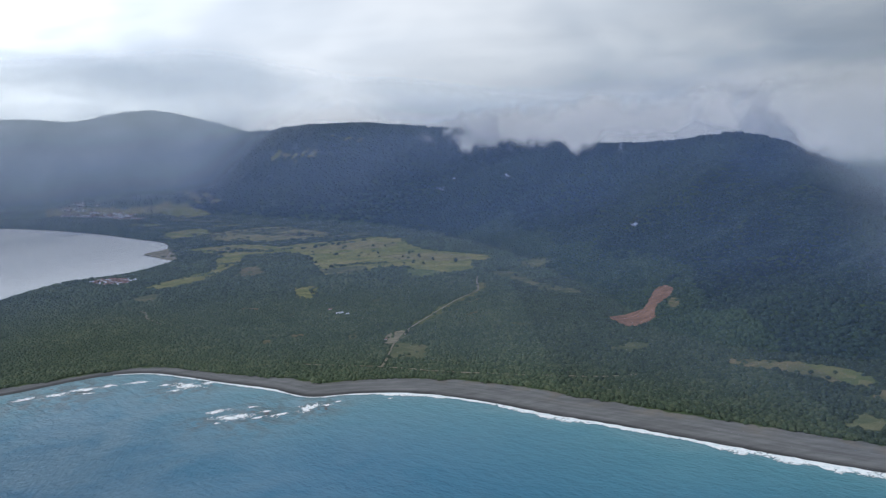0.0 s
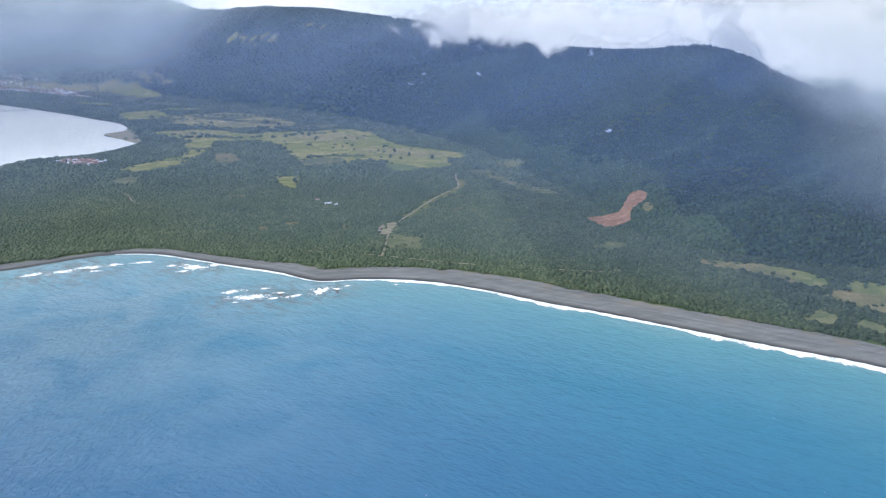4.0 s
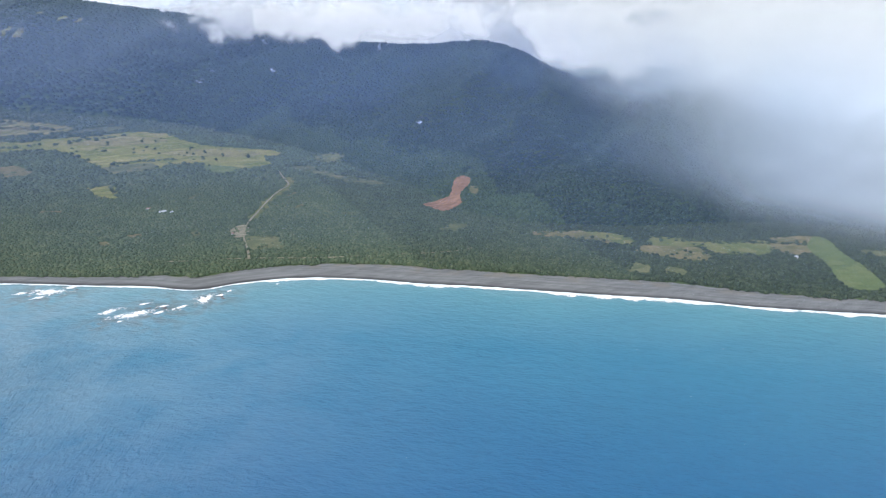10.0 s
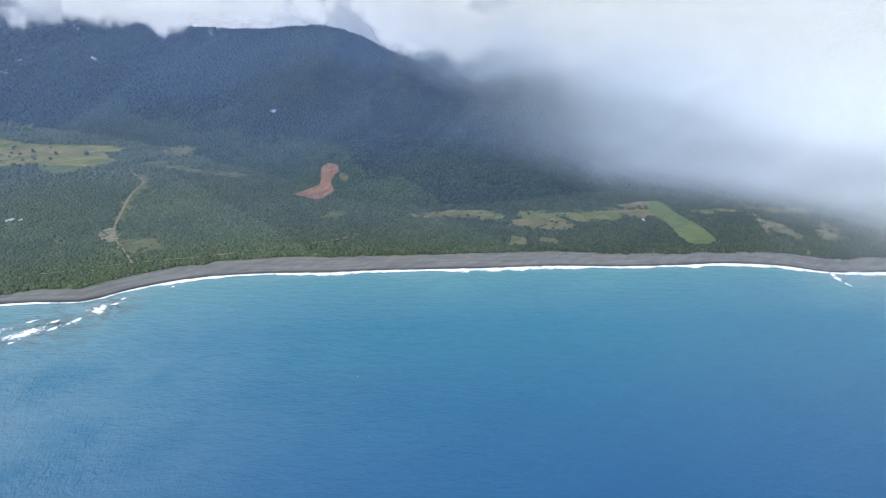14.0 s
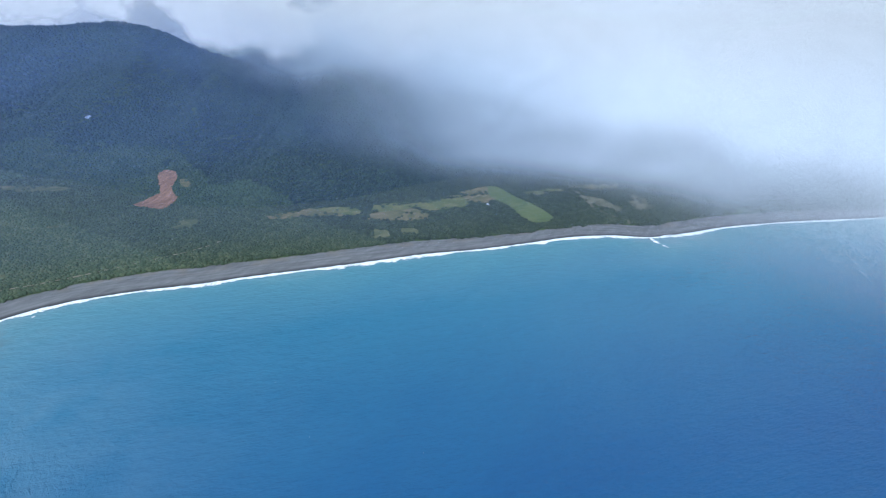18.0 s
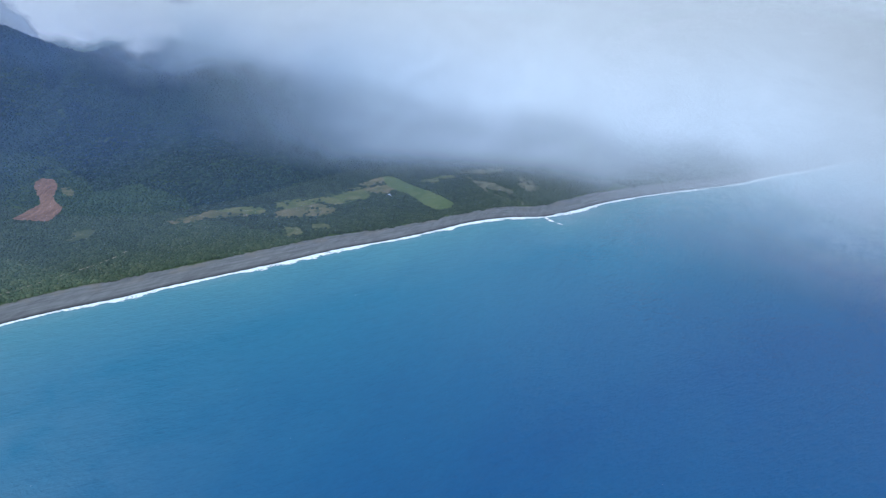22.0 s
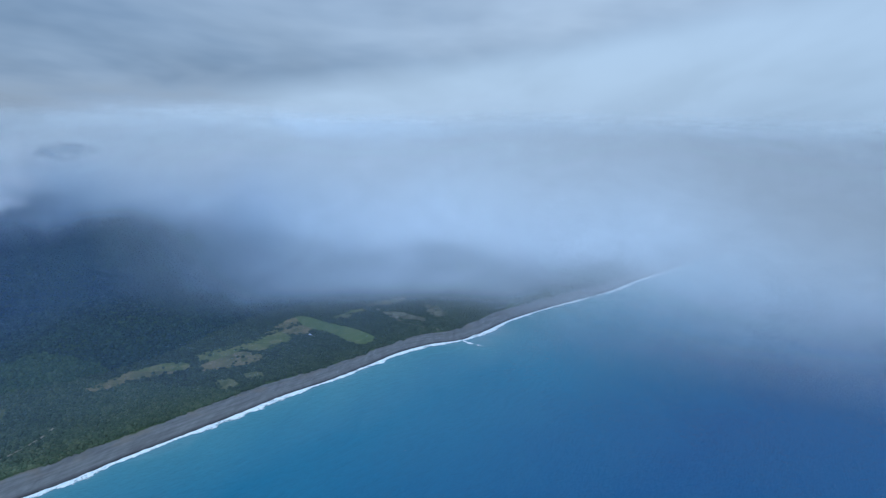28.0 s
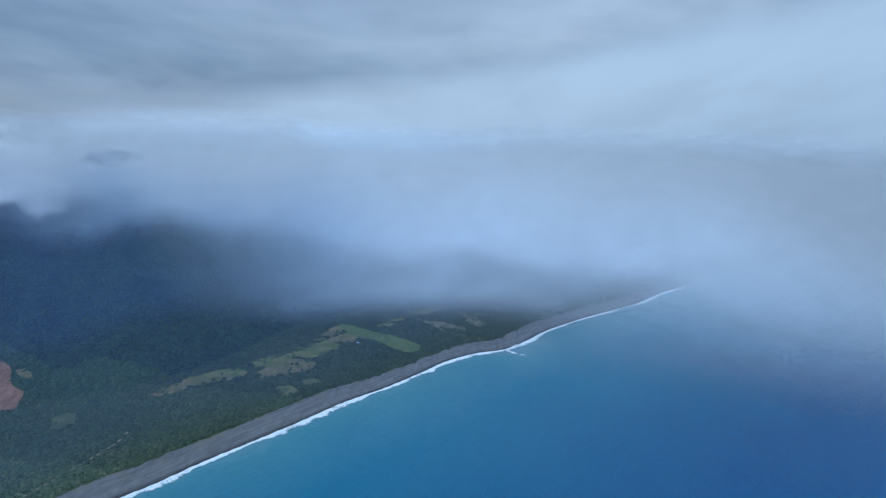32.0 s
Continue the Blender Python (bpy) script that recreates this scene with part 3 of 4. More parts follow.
def sample(grid, x, y):
    """Reads a plan grid between its knots."""
    u, v = np.clip((np.asarray(x, float) - X0) / STEP, 0, len(gx) - 1.001), np.clip((np.asarray(y, float) - Y0) / STEP, 0, len(gy) - 1.001)
    i, j = u.astype(int), v.astype(int)
    u, v = u - i, v - j
    return (grid[j, i] * (1 - u) + grid[j, i + 1] * u) * (1 - v) + (grid[j + 1, i] * (1 - u) + grid[j + 1, i + 1] * u) * v


def mesh_from(name, verts, faces, material, smooth=False, layers=None):
    """A mesh from arrays of corners and of triangles or quads."""
    me = bpy.data.meshes.new(name)
    verts, faces = np.asarray(verts, np.float32), np.asarray(faces, np.int32)
    n, k = faces.shape
    me.vertices.add(len(verts))
    me.vertices.foreach_set("co", verts.ravel())
    me.loops.add(n * k)
    me.loops.foreach_set("vertex_index", faces.ravel())
    me.polygons.add(n)
    me.polygons.foreach_set("loop_start", np.arange(0, n * k, k, dtype=np.int32))
    me.polygons.foreach_set("use_smooth", np.full(n, smooth, bool))
    for key, values in (layers or {}).items():
        me.attributes.new(key, "FLOAT", "POINT").data.foreach_set("value", np.asarray(values, np.float32).ravel())
    me.update(calc_edges=True)
    me.materials.append(material)
    return me


def grid_faces(rows, cols, keep=None):
    i = np.arange(rows * cols).reshape(rows, cols)
    f = np.stack([i[:-1, :-1], i[:-1, 1:], i[1:, 1:], i[1:, :-1]], -1).reshape(-1, 4)
    return f if keep is None else f[keep.reshape(-1)]


def part(name, bm, material, parent, label=""):
    me = bpy.data.meshes.new(name)
    bm.to_mesh(me)
    bm.free()
    me.materials.append(material)
    ob = new(name, me)
    ob.parent = parent
    return tagged(ob, label)


def thing(name, x, y, label, category, group="", z=None, turn=0.0):
    ob = new(name)
    ob.matrix_world = pose(x, y, float(sample(HZ, x, y)) if z is None else z, 0, 0, turn)
    return tagged(ob, label, category, group)


# ---------------------------------------------------------------- ground and sea
BEACH_BACK = spline([(-760, 34, 0), (-600, 16, 0), (-500, 24, 0), (-360, 28, 0), (-200, 44, 0), (-60, 50, 0), (60, 58, 0), (130, 62, 0), (250, 56, 0), (400, 60, 0), (560, 52, 0), (680, 46, 0), (760, 50, 0),
                     (800, 58, 0), (1000, 55, 0), (1400, 55, 0), (2600, 50, 0)], 30)[:, :2]


def beach_width(x):
    return np.interp(x, BEACH_BACK[:, 0], BEACH_BACK[:, 1])


SOUTH = (GX > -780) & (GY < 1180) | (GX > 700)
BEACHY = np.clip(0.5 + (np.where(SOUTH, beach_width(GX), 7) - SHORE) / 22, 0, 1)
verts = np.stack([GX, GY, HZ], -1).reshape(-1, 3)
ground = new("ground", mesh_from("ground", verts, grid_faces(*GX.shape), GROUND, True, {"beach": BEACHY, "shore": SHORE}))
tagged(ground, "coastal plain with dark volcanic sand beach rising to forested hills", "ground", kind="structure")

sx = np.concatenate([[-9000, -6000, -4500], np.arange(-3400, -900, 30), np.arange(-900, 1200, 15), np.arange(1200, 4201, 30), [5200, 7000, 9500]])
sy = np.concatenate([[-9000, -6000, -4200, -3200], np.arange(-2400, 4201, 30), [5000, 6500, 9000]])
SX, SY = np.meshgrid(sx, sy)
off = -sample(SHORE, SX, SY)
off = np.where((SX < X0) | (SX > X1) | (SY < Y0) | (SY > Y1), 3000, off)
deep = np.clip(off / 620, 0, 1) ** 0.8
# milky water round the reefs; the wide last patch paints in sky glare
MILK_GLARE = np.zeros(SX.shape)
for mx, my, mr in ((-300, 915, 75), (-200, 935, 60), (-410, 1050, 85), (-590, 1055, 95), (-660, 1030, 70), (810, 325, 55), (850, 285, 50), (-480, 860, 330)):
    MILK_GLARE = np.maximum(MILK_GLARE, (0.65 if mr < 200 else 0.52) * np.exp(-((SX - mx) ** 2 + (SY - my) ** 2) / (mr * mr)))
SHELF = np.zeros(SX.shape)
for mx, my, mr in ((-270, 915, 55), (-195, 930, 40), (-410, 1045, 60), (-590, 1045, 70), (-650, 1025, 50), (-340, 905, 30)):
    SHELF = np.maximum(SHELF, 0.85 * np.exp(-((SX - mx) ** 2 + (SY - my) ** 2) / (mr * mr)))
sea = new("sea", mesh_from("sea", np.stack([SX, SY, SX * 0], -1).reshape(-1, 3), grid_faces(*SX.shape), SEA, True, {"shoal": deep, "milk_glare": MILK_GLARE, "shelf": SHELF, "west": np.clip((-140 - SX) / 300, 0, 1) * np.clip((1000 - SY) / 200, 0, 1), "bay": np.clip((-760 - SX) / 90, 0, 1) * np.clip((SY - 1350) / 150, 0, 1)}))
tagged(sea, "turquoise to deep blue sea with small wind ripples", "sea", kind="structure")


# ---------------------------------------------------------------- fields, tracks and scars on the ground
clear_polys, clear_lines, keep_open = [], [], []


def outline(points, rough, seed):
    """A closed smooth outline with a ragged edge."""
    p = np.array(points, float)
    ring = spline(np.vstack([p, p[:1]]), 9)[:-1]
    c = ring.mean(0)
    away = ring - c
    away = away / np.linalg.norm(away, axis=1)[:, None]
    wobble = (fractal(ring[:, 0], ring[:, 1], 24, seed) - 0.5) * 2.6 + (fractal(ring[:, 0], ring[:, 1], 90, seed + 5) - 0.5) * 2.0
    return ring + away * (wobble * rough)[:, None]


def plot(name, points, material, label, category, lift=0.7, rough=6.0, seed=3, clear=True):
    """A patch of open ground that follows the land."""
    ring = outline(points, rough, seed)
    if clear:
        clear_polys.append(ring)
    bm = bmesh.new()
    loop = [bm.verts.new((x, y, 0)) for x, y in ring]
    bm.faces.new(loop)
    bmesh.ops.triangulate(bm, faces=bm.faces[:])
    for _ in range(5):
        long = [e for e in bm.edges if e.calc_length() > 26]
        if not long:
            break
        bmesh.ops.subdivide_edges(bm, edges=long, cuts=1)
        bmesh.ops.triangulate(bm, faces=[f for f in bm.faces if len(f.verts) > 3])
    co = np.array([v.co[:2] for v in bm.verts])
    z = sample(HZ, co[:, 0], co[:, 1]) + lift
    for v, h in zip(bm.verts, z):
        v.co.z = h
    bmesh.ops.recalc_face_normals(bm, faces=bm.faces[:])
    if sum(f.normal.z for f in bm.faces) < 0:
        bmesh.ops.reverse_faces(bm, faces=bm.faces[:])
    me = bpy.data.meshes.new(name)
    bm.to_mesh(me)
    bm.free()
    me.materials.append(material)
    return tagged(new(name, me), label, category, kind="structure")


def band(name, points, width, material, label, category, lift=0.9, rough=0.35, seed=7, clear=6.0):
    """A track or stream bed of uneven width that follows the land."""
    line = spline(points, 6)
    d = np.gradient(line, axis=0)
    across = np.stack([-d[:, 1], d[:, 0]], 1) / np.linalg.norm(d, axis=1)[:, None]
    half = width / 2 * (1 + rough * 2 * (fractal(line[:, 0], line[:, 1], 18, seed) - 0.5))[:, None]
    sides = np.stack([line - across * half, line, line + across * half], 1).reshape(-1, 2)
    z = sample(HZ, sides[:, 0], sides[:, 1]) + lift
    me = mesh_from(name, np.column_stack([sides, z]), grid_faces(len(line), 3), material, True)
    if clear:
        clear_lines.append((line, width / 2 + clear * 0.5))
    return tagged(new(name, me), label, category, kind="structure")


plot("field", [(-560, 2090), (-517, 2221), (-443, 2259), (-333, 2252), (-239, 2283), (-144, 2222), (-107, 2105), (-64, 2000), (22, 1904), (105, 1828), (119, 1774), (63, 1756), (61, 1670), (19, 1656), (-30, 1665), (-106, 1737), (-169, 1757), (-211, 1714), (-306, 1716), (-345, 1840), (-390, 1972), (-459, 2082)],
     PASTURE, "wide pale green and straw rice fields on the plain", "field", rough=5)
plot("field", [(-103, 1730), (-33, 1690), (-12, 1656), (-60, 1632), (-95, 1655)], GREEN, "bright green paddy at the edge of the rice fields", "field", 1.2, 3, 5)
plot("field", [(-420, 2150), (-300, 2200), (-180, 2160), (-150, 2080), (-280, 2070)], STRAW, "straw-coloured paddy amid the rice fields", "field", 1.2, 4, 6)
plot("field", [(-200, 1920), (-60, 1930), (60, 1830), (20, 1780), (-120, 1850)], STRAW, "ripening straw-coloured paddy in the rice fields", "field", 1.2, 4, 8)
plot("field", [(-330, 1790), (-220, 1800), (-210, 1730), (-300, 1725)], DULL, "dull green paddy at the edge of the scrub", "field", 1.2, 4, 10)
plot("field", [(106, 1648), (156, 1632), (183, 1562), (213, 1515), (262, 1465), (262, 1420), (201, 1462), (159, 1540), (104, 1610)], DULL, "narrow grassy strip at the foot of the hills", "field", rough=3, seed=9)
plot("field", [(150, 1740), (215, 1700), (240, 1640), (190, 1660)], DULL, "small grassy clearing at the foot of the hills", "clearing", rough=4, seed=11)
plot("field", [(-357, 1621), (-303, 1620), (-297, 1543), (-302, 1519), (-336, 1538)], PASTURE, "small light green field among the trees", "field", rough=4, seed=17)
plot("meadow", [(-97, 1177), (-49, 1161), (-43, 1123), (-55, 1085), (-97, 1103), (-103, 1135)], DULL, "rough yellowish meadow beside the track", "meadow", rough=5, seed=19)
plot("clearing", [(-119, 1223), (-103, 1248), (-78, 1250), (-88, 1199), (-101, 1180), (-119, 1180)], TRACK, "bare trampled clearing where tracks meet", "clearing", 1.0, 4, 21)
plot("field", [(393, 1002), (452, 968), (480, 950), (494, 867), (444, 925), (391, 972)], TAN, "long dry grassy field below the hill", "field", rough=4, seed=23)
plot("field", [(478, 952), (501, 938), (535, 885), (514, 851), (494, 870)], OLIVE, "yellow-green end of the long field below the hill", "field", 1.1, 3, 24)
plot("field", [(528, 847), (606, 792), (602, 754), (571, 735), (520, 787), (498, 825)], TAN, "dry brownish field with grass margins", "field", rough=5, seed=25)
plot("field", [(573, 870), (631, 818), (604, 796), (541, 840)], OLIVE, "yellow-green field on rising ground", "field", 1.1, 3, 27)
plot("field", [(631, 814), (699, 783), (742, 753), (693, 712), (640, 735), (609, 762)], OLIVE, "rough yellow-green field with scattered bushes", "field", 1.0, 5, 26)
plot("field", [(755, 770), (835, 745), (778, 690), (725, 687), (716, 727)], TAN, "light brown ploughed corner of a field", "field", 1.3, 4, 28)
plot("field", [(840, 745), (850, 723), (809, 659), (772, 575), (744, 540), (699, 568), (723, 616), (778, 704)], GREEN, "bright green field running down towards the shore", "field", 1.5, 2, 29)
keep_open.append(clear_polys[-1])
plot("field", [(861, 666), (888, 628), (861, 613), (837, 648)], DULL, "small grassy clearing beside the green field", "clearing", rough=4, seed=30)
plot("field", [(464, 795), (483, 774), (466, 745), (434, 764)], DULL, "small green clearing behind the beach trees", "clearing", rough=4, seed=31)
plot("field", [(504, 751), (524, 728), (509, 706), (482, 733)], DULL, "small grassy gap behind the beach trees", "clearing", rough=4, seed=32)
plot("field", [(952, 600), (1006, 575), (1069, 522), (1035, 505), (985, 535)], TAN, "pale field near the river mouth", "field", rough=5, seed=33)
for k, ring in enumerate(([(1012, 470), (990, 424), (945, 396), (905, 416), (950, 452)], [(876, 505), (912, 545), (926, 505), (892, 440), (864, 440)])):
    plot("river_flat", ring, GRAVEL, "grey gravel flats of the river mouth", "river bed", 0.8, 9, 75 + 40 * k)
plot("clearing", [(880, 640), (925, 632), (930, 600), (890, 604)], OLIVE, "small grassy clearing", "clearing", rough=6, seed=37)


def strip(x, y, a, b, turn, mat, label, seed):
    c, s = math.cos(radians(turn)), math.sin(radians(turn))
    ring = [(x + c * u * a - s * v * b, y + s * u * a + c * v * b) for u, v in ((-1, -0.8), (-0.3, -1), (0.5, -0.9), (1, -0.5), (0.95, 0.6), (0.3, 1), (-0.4, 0.85), (-0.9, 0.7))]
    plot("field", ring, mat, label, "field", 1.2, 0.12 * b, seed)


FAR_FIELDS = [
    (STRAW, [(-2088, 3770), (-1871, 3725), (-1373, 3543), (-1366, 3500), (-1690, 3620), (-1992, 3700)], "long pale field behind the distant town"),
    (PASTURE, [(-1406, 3540), (-1220, 3453), (-1084, 3334), (-1171, 3280), (-1347, 3470)], "pale grass field at the foot of the far hills"),
    (STRAW, [(-1269, 3531), (-1177, 3488), (-1159, 3450), (-1249, 3500)], "small bare field on a far slope"),
    (STRAW, [(-1179, 3519), (-1070, 3455), (-1052, 3405), (-1139, 3468)], "small straw-coloured field on a far slope"),
    (PASTURE, [(-1111, 2835), (-976, 2885), (-885, 2662), (-1031, 2660)], "pale grass field by the bay shore"),
    (STRAW, [(-912, 2739), (-633, 2725), (-400, 2441), (-445, 2340), (-560, 2350), (-810, 2490)], "wide straw-coloured rice fields under the hills"),
    (DULL, [(-800, 2680), (-660, 2680), (-560, 2580), (-700, 2570)], "dull green paddy among straw fields"),
    (TAN, [(-600, 2540), (-500, 2500), (-440, 2420), (-540, 2430)], "brownish fallow paddy among straw fields"),
    (PASTURE, [(-877, 2347), (-689, 2360), (-507, 2205), (-544, 2110), (-696, 2160), (-800, 2280)], "pale green rice fields near the bay"),
    (STRAW, [(-780, 2330), (-690, 2320), (-620, 2250), (-700, 2230)], "straw-coloured paddy near the bay"),
    (PASTURE, [(-680, 2080), (-676, 2128), (-612, 2180), (-585, 1983), (-610, 1790), (-680, 1700), (-750, 1745), (-700, 1850), (-640, 1905)], "pale grass field running up from the bay village"),
    (DULL, [(-745, 1646), (-680, 1653), (-660, 1580), (-707, 1583)], "small grassy clearing near the bay village"),
    (DULL, [(-420, 2330), (-330, 2400), (-240, 2370), (-300, 2310)], "dull green paddy below the hill"),
    (TAN, [(-560, 1900), (-500, 1900), (-470, 1780), (-530, 1770)], "scrubby dry grass between tree groves"),
]
for k, (mat, ring, words) in enumerate(FAR_FIELDS):
    plot("field", ring, mat, words, "field", 1.2 + 0.5 * (k in (6, 7, 9)), 9, 40 + k)
for k, (x, y, a, b, turn) in enumerate([(-1000, 3080, 120, 36, -30), (-1300, 3120, 110, 36, -35), (-1180, 3220, 120, 36, -35), (-880, 2900, 90, 30, -20), (-300, 2440, 50, 16, 15)]):
    strip(x, y, a, b, turn, (DULL, PASTURE)[k % 2], "narrow field between distant tree lines", 70 + k)
for k, (x, y, a, b, turn) in enumerate([(48, 1424, 22, 5, 40), (2, 1352, 24, 5, 35), (-284, 1254, 14, 12, 0), (-180, 1232, 9, 22, 0), (-330, 1228, 10, 16, 20), (-330, 1400, 18, 6, 30), (-420, 1470, 24, 8, -20), (-150, 1480, 20, 7, 40), (40, 1330, 16, 6, 30), (120, 1240, 20, 7, -30)]):
    strip(x, y, a, b, turn, (TAN, DULL)[k % 2], "small grassy gap in the scrub forest", 140 + k)
plot("landslide", [(280, 1243), (319, 1249), (338, 1236), (356, 1260), (374, 1284), (392, 1287), (402, 1262), (387, 1240), (362, 1224), (352, 1210), (348, 1193), (326, 1186), (300, 1178), (290, 1197), (281, 1220)], CLAY,
     "raw red-brown landslide scar in the hillside forest", "landslide", 2.4, 1.6, 61)
keep_open.append(clear_polys[-1])
plot("bare_bank", [(388, 1232), (400, 1222), (389, 1198), (376, 1212)], TAN, "scraped grassy bank beside the landslide", "bare bank", 2.0, 3, 64)
ru = random.Random(21)
# pale patches stand in for a pool of sunlight on the forest slope
for k, (x, y, a) in enumerate(((-760, 3400, 34), (-710, 3345, 26), (-650, 3290, 36), (-600, 3240, 22), (-560, 3180, 30), (-640, 3215, 20), (-400, 3200, 26), (-340, 3150, 20), (-480, 3290, 18), (-520, 3260, 24), (-690, 3270, 18))):
    ring = [(x + a * ru.uniform(0.6, 1.2) * math.cos(q * 0.9), y + a * ru.uniform(0.6, 1.2) * math.sin(q * 0.9)) for q in range(7)]
    plot("clearing", ring, (PASTURE, STRAW)[k % 3 == 1], "small pale grassy patch painting sunlight on the far range", "clearing", 4.0, 9, 162 + k)
plot("village_ground", [(-955, 1900), (-905, 1915), (-850, 1880), (-822, 1835), (-850, 1822), (-920, 1850)], TAN, "bare trodden ground between village houses", "village ground", 0.6, 6, 181)
plot("village_ground", [(-2000, 3760), (-1850, 3720), (-1640, 3600), (-1500, 3480), (-1560, 3450), (-1760, 3560), (-1950, 3680)], DULL, "grassy lots between the houses of a town", "village ground", 0.6, 14, 182)
plot("sand_spit", [(-1012, 2400), (-1005, 2360), (-925, 2270), (-845, 2182), (-848, 2230), (-900, 2350), (-950, 2440)], TRACK, "bare reddish sand spit on the bay shore", "sand spit", 0.8, 3, 63)

band("track", [(-116, 1060), (-111, 1091), (-101, 1184), (-81, 1251), (-52, 1311), (-3, 1408), (38, 1473), (60, 1505), (62, 1577), (66, 1617)], 4.0, TRACK, "pale dirt track through scrub towards the hills", "track", 1.3, 0.5)
plot("field", [(281, 1104), (314, 1078), (268, 1053), (234, 1072)], DULL, "small grassy clearing below the landslide", "clearing", rough=6, seed=67)
band("verge", [(-66, 1282), (-40, 1330), (-10, 1392), (20, 1436), (50, 1478), (68, 1520), (66, 1560)], 22, OLIVE, "dry grassy verge along the dirt track", "verge", 0.7, 1.1, 65, 2)
band("track", [(-250, 1100), (-188, 1082), (-114, 1062), (-6, 1021), (116, 984), (204, 962), (256, 962)], 4, TRACK, "narrow dirt road behind the beach trees", "track", 1.4, 0.3, clear=3)
band("track", [(-712, 1541), (-656, 1495), (-625, 1439), (-573, 1386)], 5, TRACK, "winding dirt track in the scrub", "track", 1.4, clear=3)
band("track", [(-876, 1595), (-905, 1630), (-909, 1666), (-884, 1680)], 5, TRACK, "short curved dirt track", "track", 1.4, clear=3)
band("river", [(826, 404), (842, 420), (845, 462), (870, 510), (930, 560), (1010, 640)], 7, GRAVEL, "shallow gravel river bed reaching the sea", "river", 0.9, 0.5)


# ---------------------------------------------------------------- surf and reefs
def foam_sheet(name, line, inner, outer, label, seed):
    """Broken white water along a line: it swells and thins on the way."""
    d = np.gradient(line, axis=0)
    across = np.stack([-d[:, 1], d[:, 0]], 1) / np.linalg.norm(d, axis=1)[:, None]
    wide = (0.30 + 1.7 * fractal(line[:, 0], line[:, 1], 60, seed, 4) ** 1.5) * (0.55 + 0.9 * fractal(line[:, 0], line[:, 1], 16, seed + 9, 2)) * np.interp(line[:, 0], [-560, -150, 60, 900, 1500], [0.4, 0.75, 1.25, 1.3, 1.6])
    cols = np.linspace(0, 1, 7)
    off = (inner + (outer - inner) * cols)[None, :] * wide[:, None]
    p = line[:, None, :] - across[:, None, :] * off[..., None]
    cover = np.interp(cols, [0, 0.2, 0.5, 0.8, 1], [0.1, 1.15, 1.0, 0.45, -0.5])[None, :] + (fractal(line[:, 0], line[:, 1], 25, seed + 3, 3) - 0.30)[:, None] * 1.6 + 0 * off
    z = np.where(cols > 0.45, 0.5, 0.25)[None, :] + 0 * off
    me = mesh_from(name, np.concatenate([p, z[..., None]], -1).reshape(-1, 3), grid_faces(*off.shape), FOAM, True, {"cover": cover})
    return tagged(new(name, me), label, "surf", kind="stuff")


cut = south_line[(south_line[:, 0] > -560) & (south_line[:, 0] < 2500)]
foam_sheet("surf", cut, -4.0, 10.0, "white breaking surf along the dark beach", 71)


def foam_patch(x, y, rx, ry, turn, seed, label):
    rings, spokes = 7, 22
    a = np.arange(spokes) / spokes * 2 * np.pi
    edge = 0.55 + 0.9 * fractal(np.cos(a) * 3 + 9 * seed, np.sin(a) * 3, 1.7, seed, 3)
    r = np.linspace(0.02, 1, rings)
    rx, ry = rx * 1.35, ry * 1.35
    px = (r[:, None] * edge[None] * np.cos(a)[None]) * rx
    py = (r[:, None] * edge[None] * np.sin(a)[None]) * ry
    c, s = math.cos(radians(turn)), math.sin(radians(turn))
    v = np.stack([x + c * px - s * py, y + s * px + c * py, 0.35 + 0 * px + 0.4 * (1 - r[:, None])], -1)
    i = np.arange(rings * spokes).reshape(rings, spokes)
    f = np.stack([i[:-1], np.roll(i[:-1], -1, 1), np.roll(i[1:], -1, 1), i[1:]], -1).reshape(-1, 4)
    cover = np.interp(r, [0, 0.45, 1], [1.3, 0.36, -0.55])[:, None] + 0 * px
    return tagged(new("foam", mesh_from("foam", v.reshape(-1, 3), f, FOAM, True, {"cover": cover})), label, "foam", "white water over the reef")


for k, (x, y, rx, ry, turn) in enumerate([(-302, 912, 42, 15, 10), (-262, 925, 14, 7, 0), (-270, 906, 12, 6, 30), (-206, 930, 26, 18, 50), (-182, 935, 14, 7, 0), (-168, 945, 8, 6, 0), (-285, 945, 12, 6, 0),
                                          (-412, 1046, 42, 20, -20), (-380, 1054, 18, 10, -10), (-448, 1056, 16, 7, 0), (-425, 1030, 14, 7, 20), (-575, 1058, 34, 14, 15), (-540, 1068, 24, 12, 20), (-610, 1040, 36, 12, 20), (-650, 1030, 26, 12, 20), (-560, 1040, 18, 6, 0),
                                          (-320, 895, 10, 4, 0), (-95, 945, 7, 4, 0), (768, 334, 20, 8, 60), (757, 314, 12, 5, 62), (780, 346, 16, 9, 40), (837, 308, 20, 10, -65), (824, 326, 20, 9, -35), (-335, 935, 30, 10, 15), (-240, 912, 22, 8, 30), (-500, 1075, 26, 9, 10)]):
    foam_patch(x, y, rx, ry, turn, 80 + k, "churned white foam over a shallow reef")


